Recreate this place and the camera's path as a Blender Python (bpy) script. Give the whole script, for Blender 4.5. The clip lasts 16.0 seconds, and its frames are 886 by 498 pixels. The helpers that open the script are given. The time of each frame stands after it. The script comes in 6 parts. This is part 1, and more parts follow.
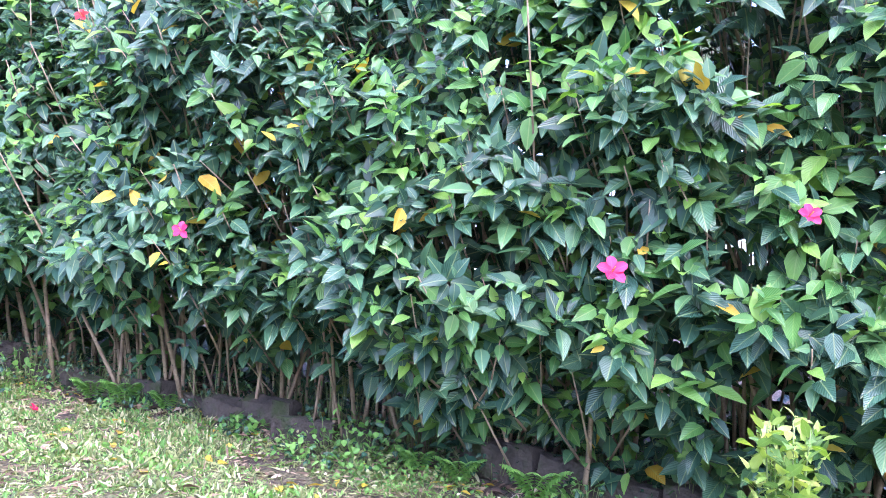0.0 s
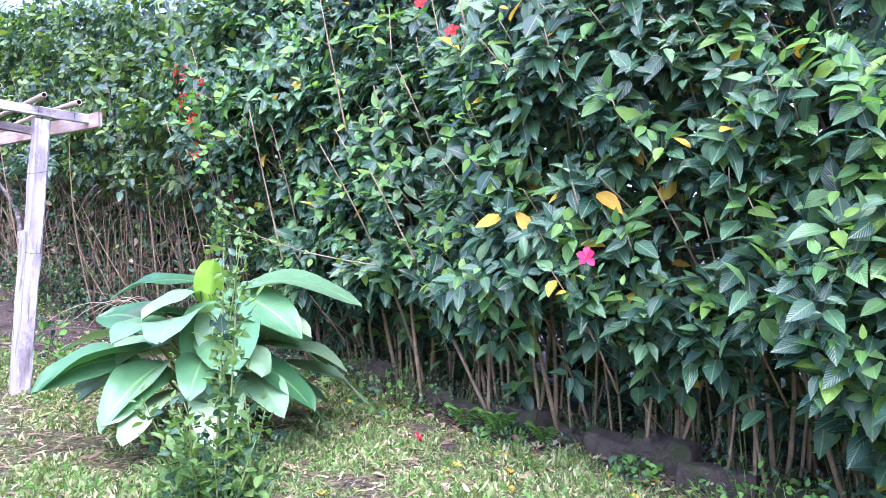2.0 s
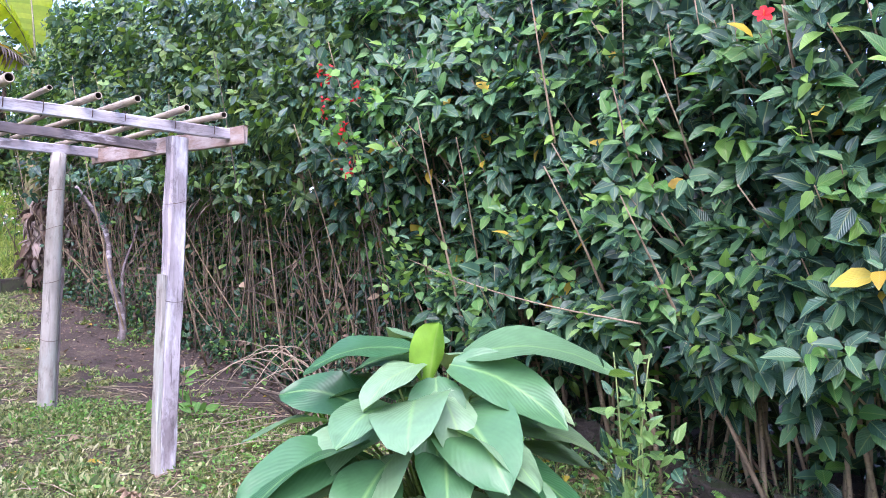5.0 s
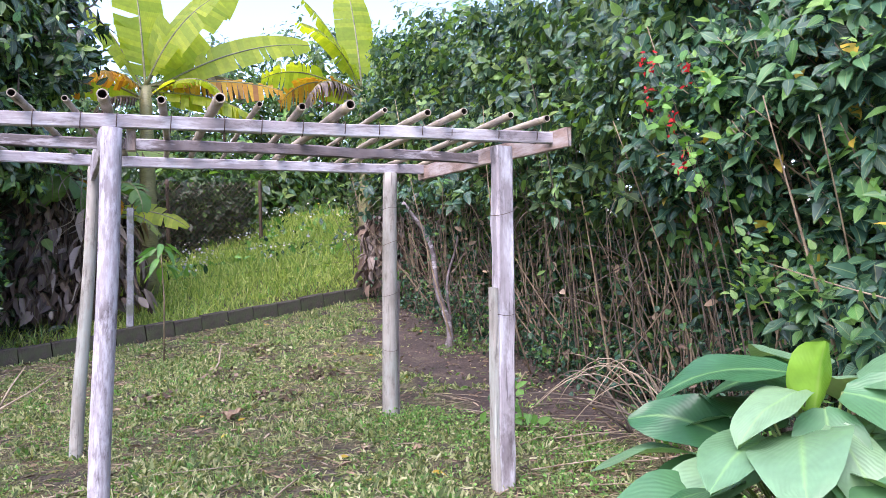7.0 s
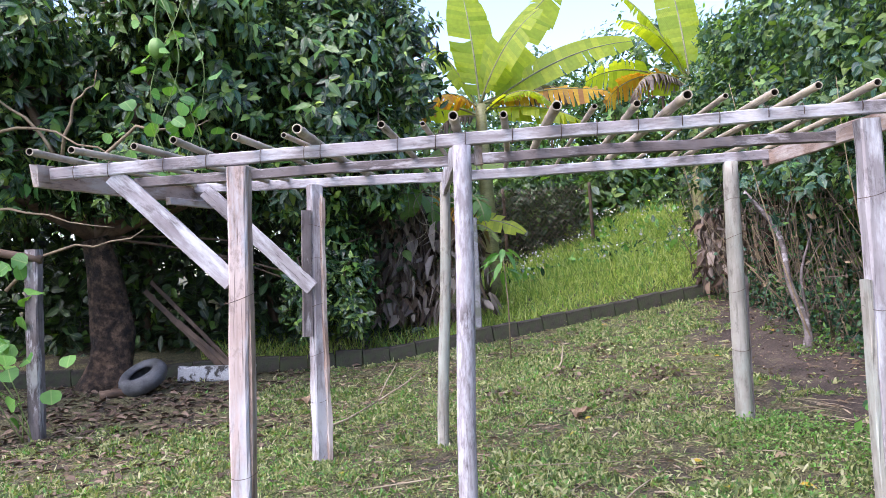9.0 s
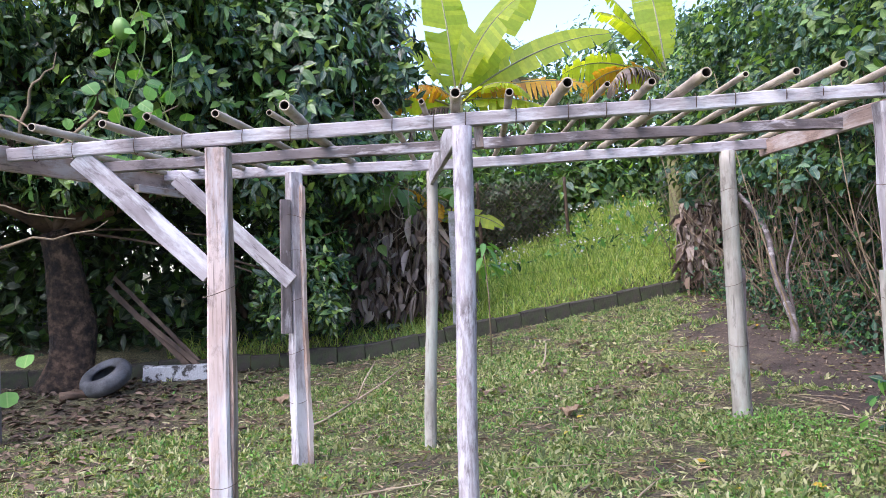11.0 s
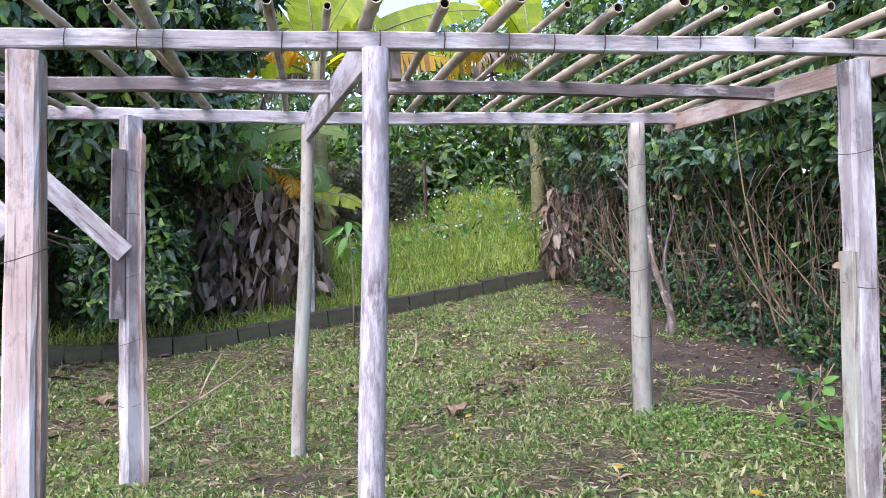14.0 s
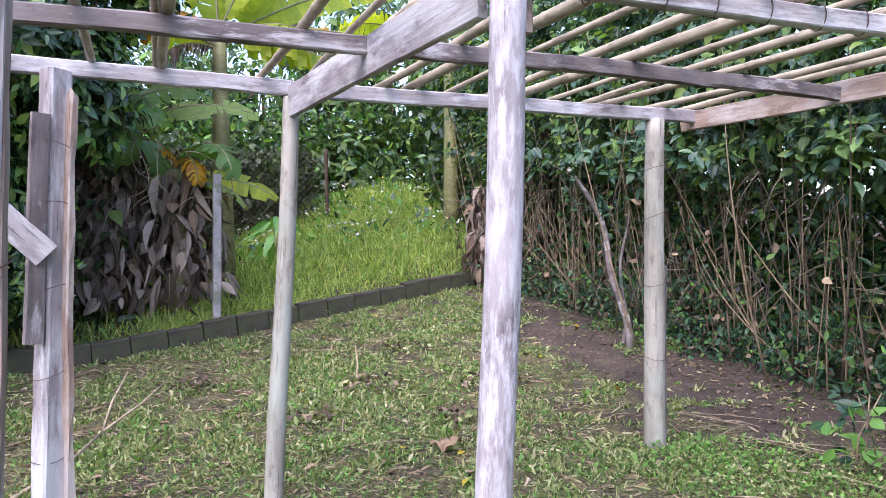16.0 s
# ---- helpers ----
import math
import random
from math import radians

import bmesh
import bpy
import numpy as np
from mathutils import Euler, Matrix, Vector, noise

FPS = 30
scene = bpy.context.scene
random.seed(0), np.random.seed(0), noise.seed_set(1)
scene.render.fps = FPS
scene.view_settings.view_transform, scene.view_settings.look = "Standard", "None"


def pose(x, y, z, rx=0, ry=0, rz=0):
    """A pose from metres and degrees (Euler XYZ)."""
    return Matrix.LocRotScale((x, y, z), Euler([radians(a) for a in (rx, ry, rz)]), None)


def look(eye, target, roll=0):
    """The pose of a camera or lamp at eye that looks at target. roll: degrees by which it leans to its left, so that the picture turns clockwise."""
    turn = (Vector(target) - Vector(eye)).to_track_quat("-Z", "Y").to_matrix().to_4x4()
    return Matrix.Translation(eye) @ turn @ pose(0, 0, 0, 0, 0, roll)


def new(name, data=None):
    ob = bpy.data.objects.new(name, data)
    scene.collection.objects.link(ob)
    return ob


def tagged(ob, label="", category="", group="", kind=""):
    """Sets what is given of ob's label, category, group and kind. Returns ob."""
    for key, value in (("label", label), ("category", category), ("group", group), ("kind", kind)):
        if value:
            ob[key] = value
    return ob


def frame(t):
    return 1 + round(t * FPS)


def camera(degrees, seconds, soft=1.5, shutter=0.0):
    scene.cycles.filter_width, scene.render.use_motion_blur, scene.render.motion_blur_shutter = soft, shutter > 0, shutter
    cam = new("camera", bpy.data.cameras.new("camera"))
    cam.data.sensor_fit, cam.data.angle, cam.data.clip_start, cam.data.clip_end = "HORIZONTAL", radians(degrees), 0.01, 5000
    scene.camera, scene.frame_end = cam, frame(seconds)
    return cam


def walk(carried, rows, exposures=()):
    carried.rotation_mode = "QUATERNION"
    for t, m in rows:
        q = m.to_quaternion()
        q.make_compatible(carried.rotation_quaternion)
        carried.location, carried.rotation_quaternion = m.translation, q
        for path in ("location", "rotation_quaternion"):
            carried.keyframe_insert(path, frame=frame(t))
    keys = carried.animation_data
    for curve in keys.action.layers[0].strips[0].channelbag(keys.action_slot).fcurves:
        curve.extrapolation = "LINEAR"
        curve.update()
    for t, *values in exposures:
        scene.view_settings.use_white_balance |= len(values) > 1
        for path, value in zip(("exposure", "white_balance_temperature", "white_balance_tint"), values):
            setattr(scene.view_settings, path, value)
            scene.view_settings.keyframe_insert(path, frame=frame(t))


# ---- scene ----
cam = camera(60.7, 16.0, soft=0.5)
PATH = [
    (0, (0.305, -7.736, 0.942), (2.118, -6.899, 1.06), 3.0),
    (0.5, (0.276, -7.481, 1.017), (1.997, -6.466, 1.111), 2.9),
    (1, (0.265, -7.26, 1.025), (1.88, -6.083, 1.107), 2.6),
    (1.5, (0.377, -6.982, 1.08), (1.879, -5.664, 1.158), 2.3),
    (2, (0.364, -6.759, 1.11), (1.781, -5.35, 1.178), 1.9),
    (2.5, (0.243, -6.466, 1.141), (1.609, -5.006, 1.21), 1.7),
    (3, (0.243, -6.24, 1.121), (1.593, -4.766, 1.187), 1.6),
    (3.2, (0.289, -6.137, 1.125), (1.635, -4.659, 1.192), 1.7),
    (5.3, (0.22, -4.821, 1.517), (1.588, -3.361, 1.53), 0.8),
    (5.5, (0.229, -4.747, 1.516), (1.559, -3.254, 1.524), 0.5),
    (6, (0.227, -4.558, 1.521), (1.396, -2.935, 1.539), -0.1),
    (6.5, (0.217, -4.511, 1.519), (1.172, -2.754, 1.545), -0.7),
    (7, (0.257, -4.527, 1.553), (0.966, -2.657, 1.577), -1.6),
    (7.5, (0.231, -4.535, 1.544), (0.684, -2.587, 1.581), -2.4),
    (8, (0.205, -4.545, 1.547), (0.413, -2.557, 1.596), -3.1),
    (8.5, (0.183, -4.537, 1.561), (0.196, -2.538, 1.618), -3.7),
    (9, (0.185, -4.537, 1.555), (0.054, -2.543, 1.622), -4.1),
    (9.2, (0.186, -4.536, 1.551), (0.016, -2.544, 1.623), -4.3),
    (11.3, (-0.04, -4.107, 1.519), (-0.053, -2.108, 1.571), -4.0),
    (11.5, (-0.007, -4.024, 1.505), (-0.007, -2.025, 1.556), -3.9),
    (12, (0.05, -3.889, 1.484), (0.07, -1.89, 1.528), -3.8),
    (12.5, (-0.034, -3.824, 1.467), (0.021, -1.826, 1.508), -3.6),
    (13, (-0.203, -3.71, 1.463), (-0.075, -1.714, 1.494), -3.3),
    (13.5, (-0.335, -3.542, 1.424), (-0.095, -1.557, 1.442), -3.1),
    (14, (-0.329, -3.246, 1.443), (0.057, -1.284, 1.448), -2.6),
    (14.5, (-0.423, -2.99, 1.445), (0.136, -1.07, 1.44), -2.1),
    (15, (-0.697, -2.664, 1.488), (0.006, -0.792, 1.477), -1.5),
    (15.5, (-0.855, -2.365, 1.495), (-0.091, -0.517, 1.477), -1.3),
    (16, (-1.003, -2.086, 1.554), (-0.254, -0.231, 1.532), -1.1),
]
EXPOSURES = [(0, 2.9, 5600, 36), (3, 2.35, 5650, 34), (6, 2.0, 6150, 31), (9, 1.86, 6350, 21), (16, 1.85, 6300, 22)]
walk(cam, [(t, look(eye, target, roll)) for t, eye, target, roll in PATH], EXPOSURES)

# ---- light ----
SUN_EL, SUN_AZ = 56.0, -130.0   # degrees; azimuth from +y towards +x
world = bpy.data.worlds.new("sky")
scene.world = world
world.use_nodes = True
wn = world.node_tree
sky = wn.nodes.new("ShaderNodeTexSky")
sky.sky_type, sky.sun_disc = "NISHITA", False
sky.sun_elevation, sky.sun_rotation = radians(SUN_EL), radians(SUN_AZ)
sky.air_density, sky.dust_density, sky.ozone_density = 1.0, 2.2, 1.6
bg = wn.nodes["Background"]
bg.inputs["Strength"].default_value = 0.15
wn.links.new(sky.outputs["Color"], bg.inputs["Color"])
sun_data = bpy.data.lights.new("sun", "SUN")
sun_data.energy, sun_data.angle, sun_data.color = 1.3, radians(65), (1.0, 0.96, 0.92)
sun = new("sun", sun_data)
el, az = radians(SUN_EL), radians(SUN_AZ)
sun_from = Vector((math.sin(az) * math.cos(el), math.cos(az) * math.cos(el), math.sin(el)))
sun.matrix_basis = look(sun_from * 60, (0, 0, 0))

rng = np.random.default_rng(7)


# ---- materials ----
def material(name):
    m = bpy.data.materials.new(name)
    m.use_nodes = True
    nt = m.node_tree
    return m, nt, nt.nodes["Principled BSDF"]


def node(nt, kind, **values):
    n = nt.nodes.new(kind)
    for key, value in values.items():
        n.inputs[key.replace("_", " ")].default_value = value
    return n


def ramp(nt, source, stops):
    r = nt.nodes.new("ShaderNodeValToRGB")
    e = r.color_ramp.elements
    while len(e) < len(stops):
        e.new(0.5)
    for i, (p, c) in enumerate(stops):
        e[i].position, e[i].color = p, (*c, 1)
    nt.links.new(source, r.inputs["Fac"])
    return r.outputs["Color"]


def mixed(nt, fac, a, b, mode="MIX"):
    m = nt.nodes.new("ShaderNodeMix")
    m.data_type, m.blend_type = "RGBA", mode
    for socket, value in ((m.inputs[0], fac), (m.inputs[6], a), (m.inputs[7], b)):
        if isinstance(value, (int, float)):
            socket.default_value = value
        elif isinstance(value, tuple):
            socket.default_value = (*value, 1)
        else:
            nt.links.new(value, socket)
    return m.outputs[2]


def noise_of(nt, coords, scale, detail=4.0, rough=0.55, stretch=(1, 1, 1)):
    mp = nt.nodes.new("ShaderNodeMapping")
    mp.inputs["Scale"].default_value = stretch
    nt.links.new(coords, mp.inputs["Vector"])
    n = node(nt, "ShaderNodeTexNoise", Scale=scale, Detail=detail, Roughness=rough)
    nt.links.new(mp.outputs["Vector"], n.inputs["Vector"])
    return n.outputs["Fac"]


def bump(nt, height, bsdf, strength=0.4, distance=0.01):
    b = node(nt, "ShaderNodeBump", Strength=strength, Distance=distance)
    nt.links.new(height, b.inputs["Height"])
    nt.links.new(b.outputs["Normal"], bsdf.inputs["Normal"])


def leaf_material(name, stops, gloss=0.38, through_light=0.3, glow_tint=(1.5, 1.6, 0.5), vein=0.35, veins=9.0, vein_colour=(0.35, 0.45, 0.16), spots=None, relief=0.35, by_object=False):
    """A thin leaf: colour by piece, paler midrib, ribbed relief, some light passing through."""
    m, nt, bsdf = material(name)
    geo = nt.nodes.new("ShaderNodeNewGeometry")
    uv = nt.nodes.new("ShaderNodeUVMap")
    sep = nt.nodes.new("ShaderNodeSeparateXYZ")
    nt.links.new(uv.outputs["UV"], sep.inputs[0])
    tc = nt.nodes.new("ShaderNodeTexCoord")
    piece = nt.nodes.new("ShaderNodeObjectInfo") if by_object else geo
    base = ramp(nt, piece.outputs["Random" if by_object else "Random Per Island"], stops)
    mott = noise_of(nt, tc.outputs["Object"], 14.0, 3.0)
    base = mixed(nt, 0.35, base, ramp(nt, mott, [(0.3, (0.45, 0.45, 0.45)), (0.7, (1, 1, 1))]), "MULTIPLY")
    if spots:
        sp = noise_of(nt, tc.outputs["Object"], spots[1], 2.0)
        base = mixed(nt, ramp(nt, sp, [(0.55, (0, 0, 0)), (0.66, (1, 1, 1))]), base, spots[0])
    # midrib: |v - 0.5|
    sub = node(nt, "ShaderNodeMath"); sub.operation = "SUBTRACT"; sub.inputs[1].default_value = 0.5
    nt.links.new(sep.outputs["Y"], sub.inputs[0])
    ab = node(nt, "ShaderNodeMath"); ab.operation = "ABSOLUTE"
    nt.links.new(sub.outputs[0], ab.inputs[0])
    rib = ramp(nt, ab.outputs[0], [(0.0, (1, 1, 1)), (0.045, (0, 0, 0))])
    sc = node(nt, "ShaderNodeMath"); sc.operation = "MULTIPLY"; sc.inputs[1].default_value = vein
    nt.links.new(rib, sc.inputs[0])
    base = mixed(nt, sc.outputs[0], base, vein_colour)
    # side veins: sin(k * (u - |v|))
    vn = node(nt, "ShaderNodeMath"); vn.operation = "SUBTRACT"
    nt.links.new(sep.outputs["X"], vn.inputs[0]); nt.links.new(ab.outputs[0], vn.inputs[1])
    ml = node(nt, "ShaderNodeMath"); ml.operation = "MULTIPLY"; ml.inputs[1].default_value = veins * 6.28
    nt.links.new(vn.outputs[0], ml.inputs[0])
    sn = node(nt, "ShaderNodeMath"); sn.operation = "SINE"
    nt.links.new(ml.outputs[0], sn.inputs[0])
    bump(nt, sn.outputs[0], bsdf, relief, 0.004)
    nt.links.new(base, bsdf.inputs["Base Color"])
    bsdf.inputs["Roughness"].default_value = gloss
    bsdf.inputs["Specular IOR Level"].default_value = 0.5
    tr = nt.nodes.new("ShaderNodeBsdfTranslucent")
    nt.links.new(mixed(nt, 1.0, base, glow_tint, "MULTIPLY"), tr.inputs["Color"])
    mx = nt.nodes.new("ShaderNodeMixShader")
    mx.inputs[0].default_value = through_light
    nt.links.new(bsdf.outputs[0], mx.inputs[1]); nt.links.new(tr.outputs[0], mx.inputs[2])
    nt.links.new(mx.outputs[0], nt.nodes["Material Output"].inputs["Surface"])
    return m


def wood_material(name, stops, patch=None, grain=1.0, gloss=0.75, patch_at=(0.48, 0.6)):
    """Weathered wood with grain along local x; patch: (colour, scale) of flaking paint or lichen."""
    m, nt, bsdf = material(name)
    tc = nt.nodes.new("ShaderNodeTexCoord")
    info = nt.nodes.new("ShaderNodeObjectInfo")
    add = nt.nodes.new("ShaderNodeVectorMath"); add.operation = "ADD"
    sh = nt.nodes.new("ShaderNodeCombineXYZ")
    mul = node(nt, "ShaderNodeMath"); mul.operation = "MULTIPLY"; mul.inputs[1].default_value = 37.0
    nt.links.new(info.outputs["Random"], mul.inputs[0])
    nt.links.new(mul.outputs[0], sh.inputs[0])
    nt.links.new(tc.outputs["Object"], add.inputs[0]); nt.links.new(sh.outputs[0], add.inputs[1])
    co = add.outputs[0]
    fine = noise_of(nt, co, 45.0 * grain, 5.0, 0.6, (0.06, 1, 1))
    wide = noise_of(nt, co, 5.0, 4.0, 0.6, (0.5, 1, 1))
    base = ramp(nt, wide, stops)
    base = mixed(nt, 0.32, base, ramp(nt, fine, [(0.34, (0.42, 0.39, 0.38)), (0.5, (1, 1, 1))]), "MULTIPLY")
    spot = noise_of(nt, co, 13.0, 6.0, 0.75, (0.45, 1, 1))
    base = mixed(nt, 0.6, base, ramp(nt, spot, [(0.36, (0.3, 0.27, 0.26)), (0.47, (1, 1, 1))]), "MULTIPLY")
    crack = noise_of(nt, co, 60.0, 2.0, 0.5, (0.03, 1, 1))
    base = mixed(nt, 0.6, base, ramp(nt, crack, [(0.3, (0.12, 0.1, 0.1)), (0.36, (1, 1, 1))]), "MULTIPLY")
    if patch:
        pn = noise_of(nt, co, patch[1], 6.0, 0.7, (0.22, 1, 1))
        base = mixed(nt, ramp(nt, pn, [(patch_at[0], (0, 0, 0)), (patch_at[1], (1, 1, 1))]), base, patch[0])
    nt.links.new(base, bsdf.inputs["Base Color"])
    bsdf.inputs["Roughness"].default_value = gloss
    bump(nt, fine, bsdf, 0.6, 0.006)
    return m


def rough_material(name, stops, scale, fine_scale, gloss=0.9, strength=0.6, distance=0.02, stain=None):
    m, nt, bsdf = material(name)
    tc = nt.nodes.new("ShaderNodeTexCoord")
    co = tc.outputs["Object"]
    wide, fine = noise_of(nt, co, scale, 5.0, 0.6), noise_of(nt, co, fine_scale, 6.0, 0.65)
    base = ramp(nt, wide, stops)
    base = mixed(nt, 0.6, base, ramp(nt, fine, [(0.3, (0.4, 0.4, 0.4)), (0.65, (1, 1, 1))]), "MULTIPLY")
    if stain:
        base = mixed(nt, ramp(nt, noise_of(nt, co, stain[1], 5.0), [(0.5, (0, 0, 0)), (0.62, (1, 1, 1))]), base, stain[0])
    nt.links.new(base, bsdf.inputs["Base Color"])
    bsdf.inputs["Roughness"].default_value = gloss
    bump(nt, fine, bsdf, strength, distance)
    return m


M_HIB = leaf_material("hibiscus_leaf", [(0.0, (0.022, 0.064, 0.044)), (0.45, (0.04, 0.11, 0.07)), (0.8, (0.075, 0.18, 0.09)), (1.0, (0.12, 0.27, 0.09))], gloss=0.27, through_light=0.18, glow_tint=(1.2, 1.3, 0.75))
M_HIBY = leaf_material("young_leaf", [(0.0, (0.06, 0.19, 0.055)), (0.6, (0.12, 0.3, 0.07)), (1.0, (0.24, 0.44, 0.08))], gloss=0.32, through_light=0.35)
M_YEL = leaf_material("yellow_leaf", [(0.0, (0.5, 0.33, 0.03)), (1.0, (0.62, 0.52, 0.06))], gloss=0.5, through_light=0.35, glow_tint=(1.2, 1.1, 0.6))
M_BLUE = leaf_material("vine_leaf", [(0.0, (0.03, 0.075, 0.06)), (0.6, (0.045, 0.11, 0.075)), (1.0, (0.08, 0.17, 0.08))], gloss=0.24, through_light=0.12)
# M_DARK: shade under the tree canopy is put into this near-black leaf colour
M_DARK = leaf_material("shade_dark_leaf", [(0.0, (0.012, 0.03, 0.014)), (0.75, (0.024, 0.058, 0.022)), (0.92, (0.05, 0.12, 0.03)), (1.0, (0.12, 0.24, 0.04))], gloss=0.3, through_light=0.1)
M_MANGO = leaf_material("mango_leaf", [(0.0, (0.018, 0.045, 0.022)), (0.5, (0.045, 0.1, 0.045)), (0.8, (0.13, 0.24, 0.07)), (1.0, (0.34, 0.5, 0.1))], gloss=0.17, through_light=0.12)
M_MANGO.node_tree.nodes["Principled BSDF"].inputs["Specular IOR Level"].default_value = 0.8
M_FAR = leaf_material("far_tree_leaf", [(0.0, (0.04, 0.085, 0.03)), (0.6, (0.07, 0.15, 0.04)), (1.0, (0.2, 0.3, 0.07))], gloss=0.5, through_light=0.35)
M_BIG = leaf_material("broad_leaf", [(0.0, (0.035, 0.13, 0.05)), (0.4, (0.075, 0.2, 0.085)), (0.7, (0.16, 0.3, 0.16)), (1.0, (0.27, 0.4, 0.22))], gloss=0.33, through_light=0.14, vein=0.5, veins=14.0, vein_colour=(0.26, 0.46, 0.16), relief=0.1, by_object=True)
M_NEWL = leaf_material("new_broad_leaf", [(0.0, (0.2, 0.42, 0.04)), (1.0, (0.26, 0.48, 0.06))], gloss=0.35, through_light=0.35, veins=14.0, relief=0.1)
M_LIME = leaf_material("lime_leaf", [(0.0, (0.18, 0.33, 0.05)), (0.6, (0.32, 0.45, 0.1)), (1.0, (0.5, 0.55, 0.2))], gloss=0.4, through_light=0.3)
# M_BANG: greener copy of M_BAN, with the shade put into its colour
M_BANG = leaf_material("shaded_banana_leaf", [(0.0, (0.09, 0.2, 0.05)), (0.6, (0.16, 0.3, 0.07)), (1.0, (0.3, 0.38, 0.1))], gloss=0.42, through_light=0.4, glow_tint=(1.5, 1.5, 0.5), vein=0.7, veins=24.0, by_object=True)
M_PALE = leaf_material("citrus_leaf", [(0.0, (0.09, 0.2, 0.05)), (1.0, (0.2, 0.36, 0.1))], gloss=0.4, through_light=0.3)
# M_BAN: the yellow of sun shining through the blade is put into the colour
M_BAN = leaf_material("banana_leaf", [(0.0, (0.24, 0.35, 0.03)), (1.0, (0.42, 0.5, 0.05))], gloss=0.42, through_light=0.6, glow_tint=(1.9, 1.7, 0.45), vein=0.7, veins=24.0)
M_BANY = leaf_material("banana_leaf_torn", [(0.0, (0.55, 0.26, 0.02)), (0.6, (0.6, 0.4, 0.03)), (1.0, (0.35, 0.16, 0.05))], gloss=0.6, through_light=0.55, glow_tint=(1.3, 1.1, 0.5))
M_DRYB = leaf_material("dry_banana_leaf", [(0.0, (0.09, 0.068, 0.06)), (0.5, (0.21, 0.165, 0.148)), (1.0, (0.42, 0.35, 0.31))], gloss=0.85, through_light=0.08, glow_tint=(1, 0.9, 0.8))
M_DRY = leaf_material("fallen_leaf", [(0.0, (0.1, 0.065, 0.045)), (0.5, (0.24, 0.16, 0.1)), (0.85, (0.4, 0.3, 0.2)), (1.0, (0.5, 0.42, 0.32))], gloss=0.8, through_light=0.05, glow_tint=(1, 0.9, 0.7))
M_GRASS = leaf_material("grass_blade", [(0.0, (0.12, 0.2, 0.04)), (0.5, (0.3, 0.42, 0.1)), (0.85, (0.5, 0.56, 0.2)), (1.0, (0.66, 0.66, 0.36))], gloss=0.5, through_light=0.45, vein=0.15)
M_LAWN = leaf_material("lawn_leaf", [(0.0, (0.055, 0.09, 0.033)), (0.35, (0.14, 0.2, 0.07)), (0.7, (0.34, 0.38, 0.17)), (1.0, (0.56, 0.53, 0.36))], gloss=0.6, through_light=0.3, vein=0.1)
M_WEED = leaf_material("weed_leaf", [(0.0, (0.07, 0.22, 0.045)), (1.0, (0.2, 0.44, 0.09))], gloss=0.5, through_light=0.3)
M_BLOOM = leaf_material("white_bloom", [(0.0, (0.75, 0.75, 0.72)), (0.75, (0.8, 0.8, 0.78)), (1.0, (0.75, 0.6, 0.08))], gloss=0.6, through_light=0.2, glow_tint=(1, 1, 1), vein=0.0)
M_PETAL = leaf_material("pink_petal", [(0.0, (0.75, 0.02, 0.1)), (1.0, (0.9, 0.05, 0.18))], gloss=0.5, through_light=0.35, glow_tint=(1.2, 0.6, 0.8), vein=0.1)
M_RED = leaf_material("red_petal", [(0.0, (0.6, 0.01, 0.02)), (1.0, (0.8, 0.03, 0.03))], gloss=0.5, through_light=0.3, glow_tint=(1.2, 0.5, 0.5), vein=0.1)
M_STEM = wood_material("stem_bark", [(0.3, (0.14, 0.105, 0.065)), (0.7, (0.32, 0.25, 0.16))])
M_STRAW = wood_material("straw_stick", [(0.3, (0.2, 0.155, 0.1)), (0.7, (0.42, 0.35, 0.25))])
M_DSTEM = wood_material("dry_stem", [(0.3, (0.045, 0.037, 0.028)), (0.7, (0.17, 0.135, 0.1))])
M_GSTEM = wood_material("green_stem", [(0.3, (0.1, 0.15, 0.04)), (0.7, (0.18, 0.26, 0.07))], gloss=0.55)
M_BARK = wood_material("tree_bark", [(0.3, (0.03, 0.02, 0.015)), (0.5, (0.1, 0.062, 0.04)), (0.72, (0.2, 0.14, 0.1))], grain=0.35)
M_TRUNK = rough_material("rough_tree_bark", [(0.38, (0.02, 0.014, 0.011)), (0.5, (0.065, 0.04, 0.027)), (0.66, (0.19, 0.12, 0.08))], 9.0, 30.0, strength=1.0, distance=0.08)
# M_LITTER: M_DRY darkened, with the shade under the tree put into its colour
M_LITTER = leaf_material("darkened_fallen_leaf", [(0.0, (0.05, 0.032, 0.024)), (0.6, (0.13, 0.085, 0.062)), (1.0, (0.28, 0.2, 0.15))], gloss=0.85, through_light=0.05, glow_tint=(1, 0.9, 0.7))
M_BANT = wood_material("banana_stalk", [(0.3, (0.12, 0.13, 0.05)), (0.7, (0.28, 0.27, 0.12))], gloss=0.5)
M_GREY = wood_material("weathered_wood", [(0.3, (0.2, 0.175, 0.185)), (0.65, (0.4, 0.375, 0.395))], ((0.52, 0.52, 0.555), 7.0))
M_DARKW = wood_material("dark_weathered_wood", [(0.3, (0.09, 0.072, 0.07)), (0.7, (0.24, 0.21, 0.215))], ((0.42, 0.4, 0.42), 9.0), patch_at=(0.55, 0.64))
M_PINK = wood_material("pink_weathered_wood", [(0.3, (0.38, 0.285, 0.255)), (0.65, (0.5, 0.41, 0.385))], ((0.5, 0.52, 0.57), 3.5), patch_at=(0.46, 0.6))
